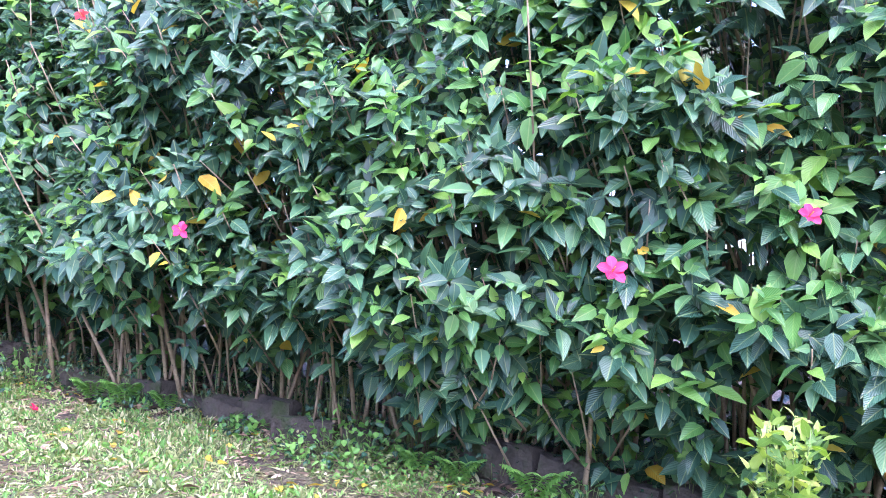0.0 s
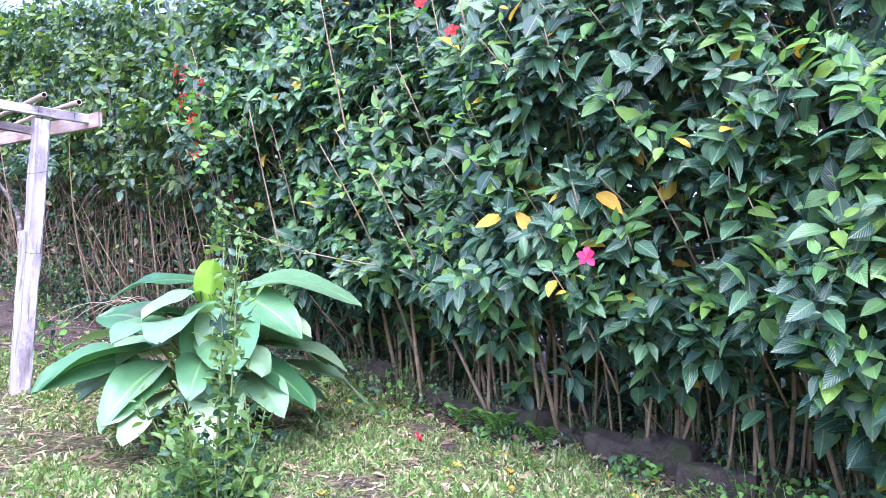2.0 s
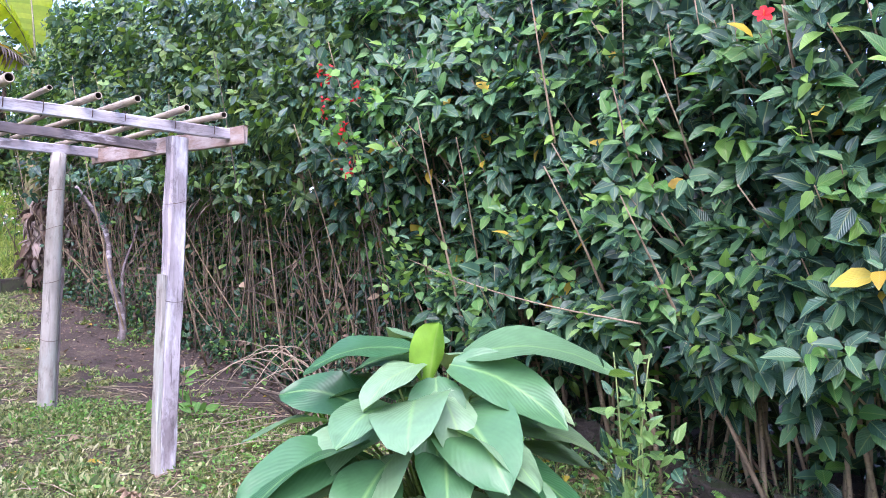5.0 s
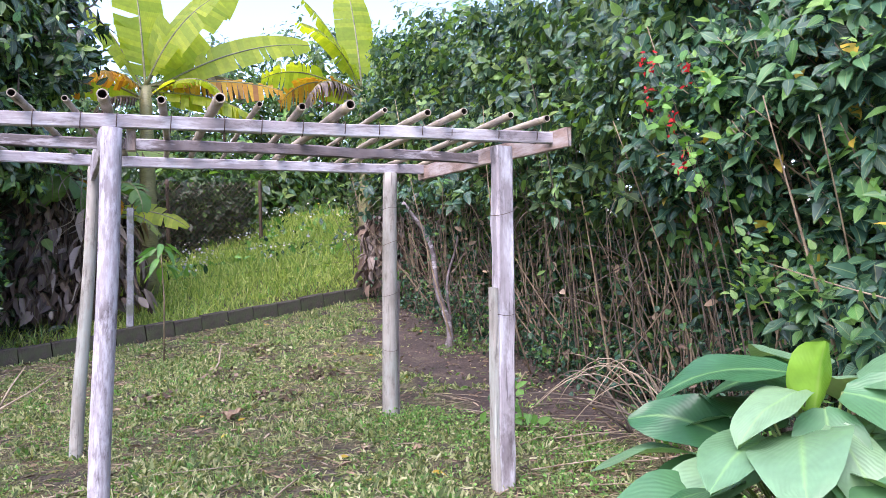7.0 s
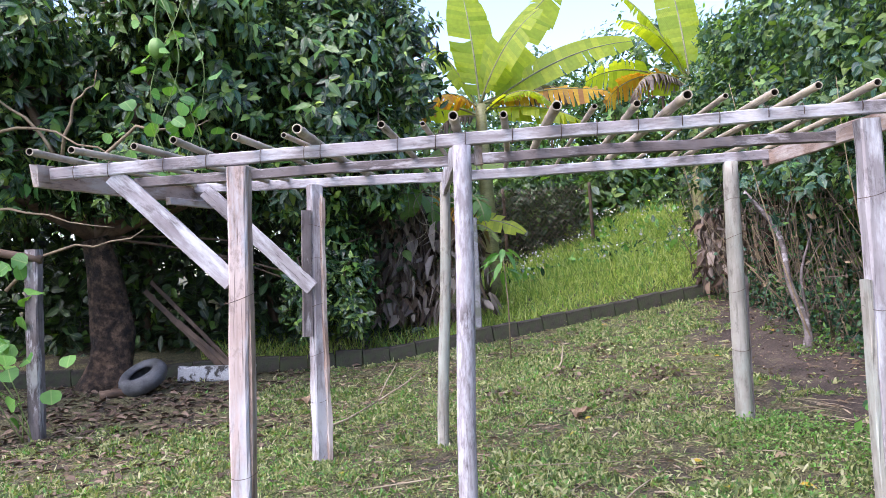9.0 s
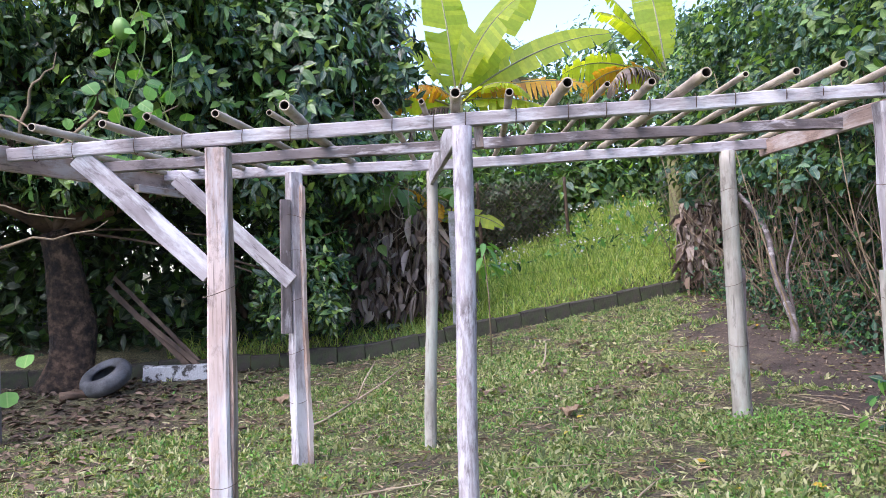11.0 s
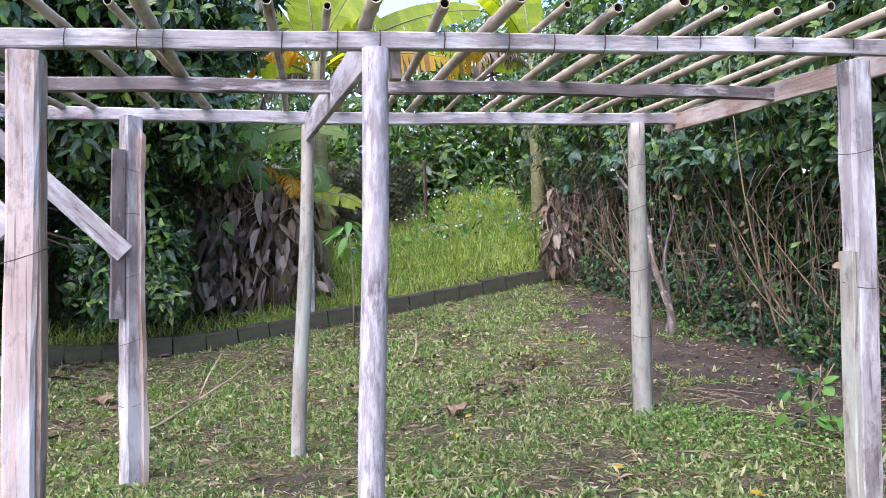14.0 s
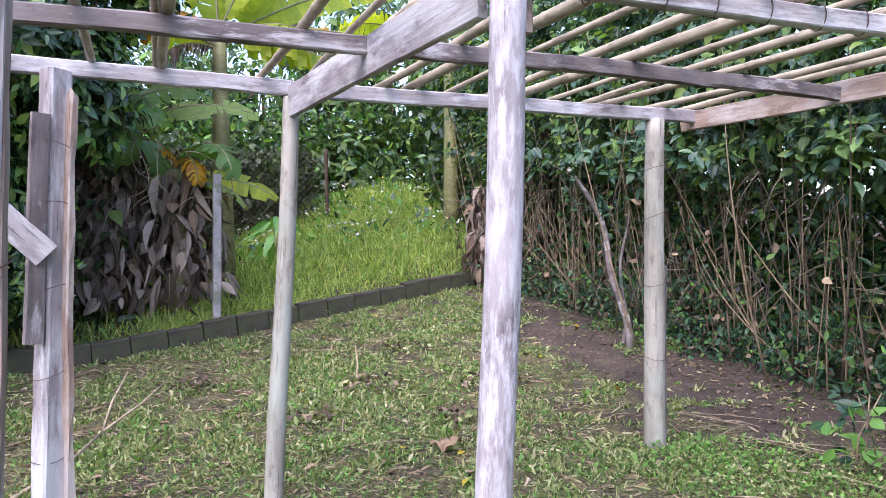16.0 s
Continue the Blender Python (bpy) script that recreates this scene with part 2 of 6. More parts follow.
M_WHITE = wood_material("flaking_white_post", [(0.3, (0.17, 0.15, 0.16)), (0.6, (0.4, 0.37, 0.4))], ((0.46, 0.45, 0.49), 38.0), patch_at=(0.44, 0.6))
M_LICHEN = wood_material("lichen_post", [(0.3, (0.22, 0.21, 0.18)), (0.65, (0.42, 0.4, 0.36))], ((0.36, 0.38, 0.34), 6.0))
M_BROWN = wood_material("brown_board", [(0.3, (0.2, 0.135, 0.11)), (0.65, (0.4, 0.3, 0.25))], ((0.44, 0.39, 0.37), 6.0))
M_BAMB = wood_material("dry_bamboo", [(0.3, (0.22, 0.18, 0.13)), (0.65, (0.48, 0.41, 0.31))], ((0.2, 0.16, 0.13), 5.0), gloss=0.5, patch_at=(0.56, 0.7))
M_HOLE = rough_material("bamboo_inside", [(0.3, (0.02, 0.015, 0.012)), (0.7, (0.05, 0.04, 0.03))], 8.0, 40.0)
M_WIRE = rough_material("rusty_wire", [(0.3, (0.06, 0.04, 0.035)), (0.7, (0.16, 0.1, 0.07))], 20.0, 90.0, gloss=0.7)
M_BLOCK = rough_material("mossy_concrete_block", [(0.3, (0.022, 0.019, 0.016)), (0.65, (0.07, 0.06, 0.05))], 4.5, 40.0, strength=1.0, stain=((0.05, 0.065, 0.03), 3.0))
M_CONC = rough_material("concrete_post", [(0.3, (0.2, 0.2, 0.21)), (0.7, (0.38, 0.38, 0.4))], 5.0, 50.0, stain=((0.15, 0.16, 0.13), 6.0))
M_KERB = rough_material("mossy_stone", [(0.3, (0.035, 0.03, 0.026)), (0.7, (0.13, 0.11, 0.09))], 6.0, 30.0, strength=1.0, distance=0.05, stain=((0.04, 0.06, 0.02), 5.0))
M_RUB = rough_material("weathered_rubber", [(0.3, (0.05, 0.053, 0.06)), (0.7, (0.14, 0.145, 0.16))], 6.0, 60.0, gloss=0.65, strength=0.3)
M_PAINT = rough_material("peeling_white_paint", [(0.42, (0.06, 0.055, 0.05)), (0.5, (0.55, 0.56, 0.58))], 9.0, 50.0, gloss=0.7)


def ground_material():
    m, nt, bsdf = material("lawn_and_soil")
    tc = nt.nodes.new("ShaderNodeTexCoord")
    co = tc.outputs["Object"]
    wide, mid, fine = noise_of(nt, co, 0.55, 5.0, 0.6), noise_of(nt, co, 3.2, 6.0, 0.65), noise_of(nt, co, 42.0, 6.0, 0.7)
    soil = ramp(nt, mid, [(0.3, (0.04, 0.028, 0.024)), (0.55, (0.085, 0.062, 0.052)), (0.75, (0.16, 0.12, 0.1))])
    grass = ramp(nt, fine, [(0.3, (0.025, 0.025, 0.012)), (0.48, (0.1, 0.1, 0.04)), (0.66, (0.26, 0.23, 0.12))])
    mask = ramp(nt, mixed(nt, 0.6, wide, mid), [(0.44, (0, 0, 0)), (0.6, (1, 1, 1))])
    # bare earth under the hedge: a stain of its own along the planted strip
    sep = nt.nodes.new("ShaderNodeSeparateXYZ")
    nt.links.new(co, sep.inputs[0])
    wob = node(nt, "ShaderNodeMath"); wob.operation = "MULTIPLY_ADD"; wob.inputs[1].default_value = 2.4
    nt.links.new(wide, wob.inputs[0]); nt.links.new(sep.outputs["X"], wob.inputs[2])
    yr = nt.nodes.new("ShaderNodeMapRange")
    yr.inputs["From Min"].default_value, yr.inputs["From Max"].default_value, yr.inputs["To Max"].default_value = 0.0, 2.0, 1.3
    nt.links.new(sep.outputs["Y"], yr.inputs["Value"])
    ws = node(nt, "ShaderNodeMath"); ws.operation = "ADD"
    nt.links.new(wob.outputs[0], ws.inputs[0]); nt.links.new(yr.outputs[0], ws.inputs[1])
    strip = ramp(nt, scaled(nt, ws.outputs[0], 0.1), [(0.52, (1, 1, 1)), (0.6, (0, 0, 0))])
    keep = mixed(nt, 1.0, ramp(nt, mixed(nt, 0.5, strip, mask), [(0.45, (0, 0, 0)), (0.7, (1, 1, 1))]), strip, "MULTIPLY")
    base = mixed(nt, keep, soil, grass)
    base = mixed(nt, 0.85, base, ramp(nt, fine, [(0.36, (0.3, 0.3, 0.3)), (0.6, (1, 1, 1))]), "MULTIPLY")
    base = mixed(nt, ramp(nt, noise_of(nt, co, 17.0, 5.0, 0.75), [(0.6, (0, 0, 0)), (0.68, (1, 1, 1))]), base, (0.24, 0.2, 0.13))
    nt.links.new(base, bsdf.inputs["Base Color"])
    bsdf.inputs["Roughness"].default_value = 0.95
    bump(nt, fine, bsdf, 0.9, 0.03)
    return m


def scaled(nt, socket, k):
    n = node(nt, "ShaderNodeMath"); n.operation = "MULTIPLY"; n.inputs[1].default_value = k
    nt.links.new(socket, n.inputs[0])
    return n.outputs[0]


M_GROUND = ground_material()


# ---- builders ----
def clamp(v, a, b):
    return max(a, min(b, v))


def step(v, a, b):
    k = clamp((v - a) / (b - a), 0, 1)
    return k * k * (3 - 2 * k)


def wall_y(x):
    """The line of the low block wall at the back."""
    return 8.35 + (x - 3.8) * 0.265


def lie(x, y):
    """Height of the lawn."""
    z = 0.03 + (0.055 * max(y, -14) if y < 0 else 0.04 * min(y, 12)) + 0.012 * max(0, min(y, 9) - 4) ** 2
    z += 0.08 * clamp(x, -1.5, 4) * step(y, 1, 7) + 0.06 * clamp(x - 2.2, 0, 3) * step(-y, -3, 2) + 0.05 * clamp(-x - 2, 0, 5) * step(y, 0, 4)
    z += 0.06 * clamp(x, -1.5, 0) * step(y, -1, 2) * (1 - step(y, 4, 6))
    d = y - wall_y(clamp(x, -9, 7))
    if d > 0.1:
        z += (0.2 + 0.2 * min(d, 5.5)) * step(d, 0.1, 0.45) * (0.25 * step(x, -4, 0) + 0.75 * step(x, -0.8, 4.4)) + 0.05 * min(d, 30)
    return z + 0.02 * noise.noise((x * 1.3, y * 1.3, 0)) + 0.012 * noise.noise((x * 5, y * 5, 3))


def thing(name, at, label, category, group="", kind="", turn=0):
    ob = new(name)
    ob.matrix_basis = pose(*at, 0, 0, turn)
    return tagged(ob, label, category, group, kind)


def attach(ob, parent, m=None):
    if m is not None:
        ob.matrix_basis = m
    if parent is not None:
        up = parent.matrix_basis
        if parent.parent is not None:
            up = parent.parent.matrix_basis @ up
        ob.parent = parent
        ob.matrix_basis = up.inverted() @ ob.matrix_basis
    return ob


def part(name, bm, mat, parent=None, label="", m=None, smooth=False):
    me = bpy.data.meshes.new(name)
    bm.to_mesh(me)
    bm.free()
    for one in (mat if isinstance(mat, (list, tuple)) else [mat]):
        me.materials.append(one)
    if smooth:
        me.polygons.foreach_set("use_smooth", [True] * len(me.polygons))
    ob = attach(new(name, me), parent, m)
    return tagged(ob, label)


def mesh_part(name, verts, faces, mat, parent=None, label="", smooth=True, m=None):
    me = bpy.data.meshes.new(name)
    me.from_pydata(verts, [], faces)
    for one in (mat if isinstance(mat, (list, tuple)) else [mat]):
        me.materials.append(one)
    if smooth:
        me.polygons.foreach_set("use_smooth", [True] * len(me.polygons))
    return tagged(attach(new(name, me), parent, m), label)


def along(p0, p1, roll=0):
    """A pose at p0 whose x axis runs to p1."""
    d = Vector(p1) - Vector(p0)
    return Matrix.Translation(p0) @ d.to_track_quat("X", "Z").to_matrix().to_4x4() @ pose(0, 0, 0, roll)


def timber(name, p0, p1, w, h, mat, parent, label="", worn=0.006, taper=1.0, roll=0, seed=0, notch=0.0):
    """A sawn piece from p0 to p1, w wide and h high, with soft worn arrises and a slight warp."""
    length = (Vector(p1) - Vector(p0)).length
    bm = bmesh.new()
    n = max(3, int(length / 0.16))
    ring = []
    b = min(w, h) * 0.12
    outline = [(-w / 2 + b, -h / 2), (w / 2 - b, -h / 2), (w / 2, -h / 2 + b), (w / 2, h / 2 - b), (w / 2 - b, h / 2), (-w / 2 + b, h / 2), (-w / 2, h / 2 - b), (-w / 2, -h / 2 + b)]
    for i in range(n + 1):
        k = i / n
        s = 1 + (taper - 1) * k
        off = [noise.noise((k * length * 1.1, seed * 3.1 + j * 9, 1.7)) * worn * 1.6 for j in (0, 1)]
        vs = []
        for j, (y, z) in enumerate(outline):
            e = worn * noise.noise((k * length * 7, j * 2.3, seed * 5.7))
            end = notch * noise.noise((j * 3.3, seed, 8)) if i in (0, n) else 0
            vs.append(bm.verts.new((k * length + end, y * s + off[0] + e, z * s + off[1] + e * 0.8)))
        ring.append(vs)
    for a, c in zip(ring, ring[1:]):
        for j in range(8):
            bm.faces.new((a[j], a[(j + 1) % 8], c[(j + 1) % 8], c[j]))
    bm.faces.new(ring[0][::-1]); bm.faces.new(ring[-1])
    bmesh.ops.recalc_face_normals(bm, faces=bm.faces)
    return part(name, bm, mat, parent, label, along(p0, p1, roll))


def log(name, p0, p1, r0, r1, mat, parent, label="", wobble=0.01, sides=14, seed=0, bend=0.0):
    """A round pole with uneven girth."""
    length = (Vector(p1) - Vector(p0)).length
    bm = bmesh.new()
    n = max(4, int(length / 0.12))
    rings = []
    for i in range(n + 1):
        k = i / n
        oy, oz = [noise.noise((k * length * 0.9, seed * 2.7, 4 + j)) * wobble * 2.2 + bend * math.sin(k * 3.14) * (j == 0) for j in (0, 1)]
        r = r0 + (r1 - r0) * k
        rings.append([bm.verts.new((k * length, oy + math.cos(a) * r * (1 + wobble * 6 * noise.noise((k * length * 2.5, math.cos(a), math.sin(a) + seed))), oz + math.sin(a) * r)) for a in [6.2832 * q / sides for q in range(sides)]])
    for a, c in zip(rings, rings[1:]):
        for j in range(sides):
            bm.faces.new((a[j], a[(j + 1) % sides], c[(j + 1) % sides], c[j]))
    bm.faces.new(rings[0][::-1]); bm.faces.new(rings[-1])
    bmesh.ops.recalc_face_normals(bm, faces=bm.faces)
    return part(name, bm, mat, parent, label, along(p0, p1), smooth=True)


def tubes(paths, sides=5):
    """Vertices and faces of tubes; each path is (points, radii)."""
    verts, faces = [], []
    for pts, radii in paths:
        pts = np.asarray(pts, float)
        d = np.gradient(pts, axis=0)
        d /= np.linalg.norm(d, axis=1)[:, None] + 1e-9
        ref = np.array([0.31, 0.87, 0.38])
        a = np.cross(d, ref); a /= np.linalg.norm(a, axis=1)[:, None] + 1e-9
        b = np.cross(d, a)
        base = len(verts)
        for i in range(len(pts)):
            for q in range(sides):
                t = 6.2832 * q / sides
                verts.append(tuple(pts[i] + radii[i] * (a[i] * math.cos(t) + b[i] * math.sin(t))))
        for i in range(len(pts) - 1):
            for q in range(sides):
                r = (q + 1) % sides
                faces.append((base + i * sides + q, base + i * sides + r, base + (i + 1) * sides + r, base + (i + 1) * sides + q))
        faces.append(tuple(base + (len(pts) - 1) * sides + q for q in range(sides)))
        faces.append(tuple(base + q for q in range(sides))[::-1])
    return verts, faces


LEAF_ROWS = ((0.18, 0.8), (0.46, 1.0), (0.78, 0.52))
ROUND_ROWS = ((0.2, 0.85), (0.5, 1.0), (0.82, 0.8))
BLADE_ROWS = ((0.25, 1.0), (0.55, 0.85), (0.8, 0.5))


def leaves(name, P, D, N, L, W, mats, mi=None, parent=None, label="", droop=0.18, fold=0.22, rows=LEAF_ROWS, kind=""):
    """Many leaves in one mesh: bases P, directions D, upper sides N, lengths L, widths W, material indices mi."""
    P, D, N = (np.asarray(v, float) for v in (P, D, N))
    n = len(P)
    L, W = np.broadcast_to(np.asarray(L, float), n), np.broadcast_to(np.asarray(W, float), n)
    D = D / (np.linalg.norm(D, axis=1)[:, None] + 1e-9)
    S = np.cross(D, N); S /= np.linalg.norm(S, axis=1)[:, None] + 1e-9
    U = np.cross(S, D)
    bend = droop * rng.uniform(0.3, 1.6, n)
    cols = [(0.0, 0.0, 0.0)]
    for u, w in rows:
        cols += [(u, -w, 1.0), (u, 0.0, 0.0), (u, w, 1.0)]
    cols.append((1.0, 0.0, 0.0))
    V = np.empty((n, 11, 3))
    for i, (u, w, e) in enumerate(cols):
        V[:, i] = P + D * (u * L)[:, None] + S * (w * 0.5 * W)[:, None] + U * (fold * e * abs(w) * 0.5 * W - bend * L * u * u)[:, None]
    tris = np.array([(0, 2, 1), (0, 3, 2), (7, 8, 10), (8, 9, 10)])
    quads = np.array([(1, 2, 5, 4), (2, 3, 6, 5), (4, 5, 8, 7), (5, 6, 9, 8)])
    off = (np.arange(n) * 11)[:, None]
    loops = np.concatenate([(tris.ravel()[None] + off), (quads.ravel()[None] + off)], 1).ravel()
    sizes = np.tile(np.array([3] * 4 + [4] * 4), n)
    starts = np.concatenate([[0], np.cumsum(sizes)[:-1]])
    me = bpy.data.meshes.new(name)
    me.vertices.add(n * 11); me.loops.add(len(loops)); me.polygons.add(len(sizes))
    me.vertices.foreach_set("co", V.ravel())
    me.loops.foreach_set("vertex_index", loops)
    me.polygons.foreach_set("loop_start", starts)
    me.polygons.foreach_set("use_smooth", np.ones(len(sizes), bool))
    for one in mats:
        me.materials.append(one)
    if mi is not None:
        me.polygons.foreach_set("material_index", np.repeat(np.asarray(mi, int), 8))
    uvs = np.array([(u, 0.5 + 0.5 * w) for u, w, e in cols])
    layer = me.uv_layers.new(name="UVMap")
    layer.data.foreach_set("uv", uvs[loops % 11].ravel())
    me.update(calc_edges=True)
    ob = attach(new(name, me), parent)
    return tagged(ob, label, kind=kind)


def blades(name, P, D, L, W, mats, mi=None, label="", category="", droop=0.3):
    """Many narrow grass blades in one mesh, five corners each, bent over at the middle."""
    n = len(P)
    D = D / (np.linalg.norm(D, axis=1)[:, None] + 1e-9)
    S = np.cross(D, dirs(n)); S /= np.linalg.norm(S, axis=1)[:, None] + 1e-9
    fall = (droop * rng.uniform(0.3, 1.6, n) * L)[:, None] * np.array([[0, 0, 1.0]])
    half, mid = S * (W * 0.5)[:, None], P + D * (L * 0.55)[:, None] - fall * 0.25
    V = np.stack([P - half * 0.7, P + half * 0.7, mid + half, mid - half, P + D * L[:, None] - fall], 1)
    off = (np.arange(n) * 5)[:, None]
    loops = (np.array([[0, 1, 2, 3, 3, 2, 4]]) + off).ravel()
    sizes = np.tile(np.array([4, 3]), n)
    me = bpy.data.meshes.new(name)
    me.vertices.add(n * 5); me.loops.add(len(loops)); me.polygons.add(n * 2)
    me.vertices.foreach_set("co", V.ravel())
    me.loops.foreach_set("vertex_index", loops)
    me.polygons.foreach_set("loop_start", np.concatenate([[0], np.cumsum(sizes)[:-1]]))
    for one in mats:
        me.materials.append(one)
    if mi is not None:
        me.polygons.foreach_set("material_index", np.repeat(np.asarray(mi, int), 2))
    uvs = np.array([(0, 0.15), (0, 0.85), (0.55, 1), (0.55, 0), (1, 0.5)])
    me.uv_layers.new(name="UVMap").data.foreach_set("uv", uvs[loops % 5].ravel())
    me.update(calc_edges=True)
    return tagged(new(name, me), label, category, kind="stuff")


def dirs(n, up=0.0, spread=1.0):
    v = rng.normal(size=(n, 3)) * spread
    v[:, 2] += up
    return v / (np.linalg.norm(v, axis=1)[:, None] + 1e-9)


# ---- ground ----
def build_ground():
    xs = np.concatenate([[-400, -150, -60, -30, -18, -13], np.arange(-10, 8.01, 0.14), [10, 14, 20, 32, 60, 150, 400]])
    ys = np.concatenate([[-400, -150, -60, -30, -18, -13], np.arange(-10, 15.01, 0.14), [16.5, 19, 24, 34, 60, 150, 400]])
    verts = [(x, y, lie(x, y)) for y in ys for x in xs]
    w = len(xs)
    faces = [(j * w + i, j * w + i + 1, (j + 1) * w + i + 1, (j + 1) * w + i) for j in range(len(ys) - 1) for i in range(w - 1)]
    ob = mesh_part("ground", verts, faces, M_GROUND)
    return tagged(ob, "patchy lawn with bare brown soil, rising to the back", "ground", kind="structure")


build_ground()


# ---- pergola ----
def bamboo(p0, p1, r, parent, seed):
    length = (Vector(p1) - Vector(p0)).length
    bm = bmesh.new()
    sides, rings, x, k = 12, [], 0.0, 0
    stations = []
    nodes_at = [0.12 + 0.31 * i + 0.05 * ((seed * 7 + i * 3) % 5 - 2) / 2 for i in range(int(length / 0.31))]
    stations = sorted({0.0, length, *[c for q in nodes_at for c in (q - 0.012, q, q + 0.012) if 0 < c < length]})
    sag = 0.02 * math.sin(seed * 1.7)
    for s in stations:
        swell = 1.13 if any(abs(s - q) < 1e-6 for q in nodes_at) else 1.0
        rr = r * swell * (1 - 0.1 * s / length)
        dz, dy = sag * math.sin(3.14 * s / length), 0.02 * math.sin(seed * 2.3 + 1) * math.sin(3.14 * s / length)
        rings.append([bm.verts.new((s, dy + rr * math.cos(a), dz + rr * math.sin(a))) for a in [6.2832 * q / sides for q in range(sides)]])
    for a, c in zip(rings, rings[1:]):
        for j in range(sides):
            bm.faces.new((a[j], a[(j + 1) % sides], c[(j + 1) % sides], c[j]))
    for ring, way in ((rings[0], 1), (rings[-1], -1)):
        rim = [bm.verts.new(v.co * 1.0) for v in ring]
        mid = sum((v.co for v in ring), Vector()) / sides
        for v in rim:
            v.co = mid + (v.co - mid) * 0.74
        deep = [bm.verts.new(v.co + Vector((0.1 * way, 0, 0))) for v in rim]
        for j in range(sides):
            q = (j + 1) % sides
            bm.faces.new((ring[j], ring[q], rim[q], rim[j]))
            bm.faces.new((rim[j], rim[q], deep[q], deep[j])).material_index = 1
        bm.faces.new(deep).material_index = 1
    bmesh.ops.recalc_face_normals(bm, faces=bm.faces)
    return part("bamboo_rafter", bm, [M_BAMB, M_HOLE], parent, "", along(p0, p1), smooth=True)


def build_pergola():
    top = thing("pergola", (0, 0, lie(0, 0)), "weathered wooden pergola with dry bamboo rafters standing on the lawn", "pergola")
    # front posts
    timber("post", (-1.45, 0.0, lie(-1.38, 0) - 0.1), (-1.335, 0.0, 2.3), 0.115, 0.12, M_PINK, top, "square post, pink and whitish peeling wood", 0.007, seed=1)
    timber("post_cleat", (-1.386, 0.01, lie(-1.3, 0) - 0.1), (-1.274, 0.01, 2.29), 0.08, 0.025, M_BROWN, top, "split brown batten nailed to the post", 0.009, seed=2, notch=0.05)
    log("post", (-0.075, -0.06, lie(0, 0) - 0.1), (0.045, -0.055, 2.31), 0.058, 0.056, M_WHITE, top, "round post with flaking white surface", 0.006, seed=3)
    timber("post_cleat", (0.135, 0.04, 2.2), (0.135, 0.04, 2.37), 0.06, 0.05, M_BROWN, top, "short reddish block beside the post", seed=4)
    timber("post", (2.36, 0.0, lie(2.34, 0) - 0.1), (2.41, 0.0, 2.28), 0.11, 0.12, M_GREY, top, "square post, grey and mauve weathered wood", 0.009, seed=5)
    timber("post_cleat", (2.29, -0.01, lie(2.3, 0) - 0.1), (2.315, -0.01, 1.35), 0.09, 0.03, M_LICHEN, top, "thin batten against the post", 0.008, seed=6, notch=0.05)
    # back posts
    timber("post", (-1.45, 2.02, lie(-1.4, 2) - 0.2), (-1.355, 2.1, 2.43), 0.11, 0.12, M_GREY, top, "square post, whitish grey wood", 0.007, seed=7)
    timber("post_cleat", (-1.47, 1.965, 1.1), (-1.42, 1.99, 2.2), 0.03, 0.085, M_DARKW, top, "dark grey board nailed to the post", 0.005, seed=8)
    timber("post_cleat", (-1.375, 2.0, lie(-1.35, 2) - 0.2), (-1.285, 2.06, 2.3), 0.08, 0.035, M_BROWN, top, "split reddish batten nailed to the post", 0.012, seed=9, notch=0.1)
    log("post", (-0.37, 2.0, lie(-0.37, 2) - 0.15), (-0.19, 2.12, 2.36), 0.052, 0.046, M_LICHEN, top, "slim round leaning post of grey wood", 0.007, seed=10)
    log("post", (2.22, 2.14, lie(2.2, 2.1) - 0.15), (2.29, 2.16, 2.35), 0.075, 0.064, M_LICHEN, top, "round post with lichen and a mossy foot", 0.007, seed=11)
    timber("post_cleat", (2.285, 2.14, lie(2.3, 2.1) - 0.1), (2.33, 2.15, 1.35), 0.05, 0.03, M_DARKW, top, "thin dark slat against the post", 0.008, seed=12, notch=0.06)
    # beams
    timber("front_beam", (-2.52, -0.005, 2.355), (2.86, -0.02, 2.345), 0.05, 0.076, M_GREY, top, "pale grey front beam", 0.006, seed=13, notch=0.03)
    timber("middle_beam", (-2.45, 1.0, 2.41), (0.03, 1.0, 2.385), 0.055, 0.075, M_DARKW, top, "dark weathered middle beam", 0.008, seed=14, notch=0.04)
    timber("middle_beam", (0.07, 1.0, 2.385), (2.7, 1.05, 2.35), 0.055, 0.075, M_DARKW, top, "dark weathered middle beam", 0.009, seed=15, notch=0.04)
    timber("back_beam", (-2.45, 2.12, 2.49), (-0.2, 2.12, 2.41), 0.055, 0.085, M_GREY, top, "pale grey back beam", 0.006, seed=16)
    timber("back_beam", (-0.2, 2.125, 2.41), (2.72, 2.17, 2.385), 0.055, 0.085, M_GREY, top, "pale grey back beam", 0.006, seed=17)
    timber("end_board", (-2.56, -0.12, 2.33), (-2.47, 2.3, 2.44), 0.04, 0.14, M_BROWN, top, "brown end board with a frayed end", 0.008, seed=18, notch=0.05)
    timber("end_board", (-2.44, 1.5, 2.32), (-2.4, 2.35, 2.35), 0.04, 0.06, M_BROWN, top, "short brown board under the end board", 0.006, seed=19)
    timber("end_board", (2.8, -0.2, 2.33), (2.62, 2.3, 2.36), 0.04, 0.13, M_BROWN, top, "grey-brown end board", 0.008, seed=20, notch=0.05)
    timber("centre_board", (0.02, 0.07, 2.335), (-0.2, 2.08, 2.335), 0.035, 0.17, M_GREY, top, "broad pale grey board joining two posts", 0.004, seed=21)
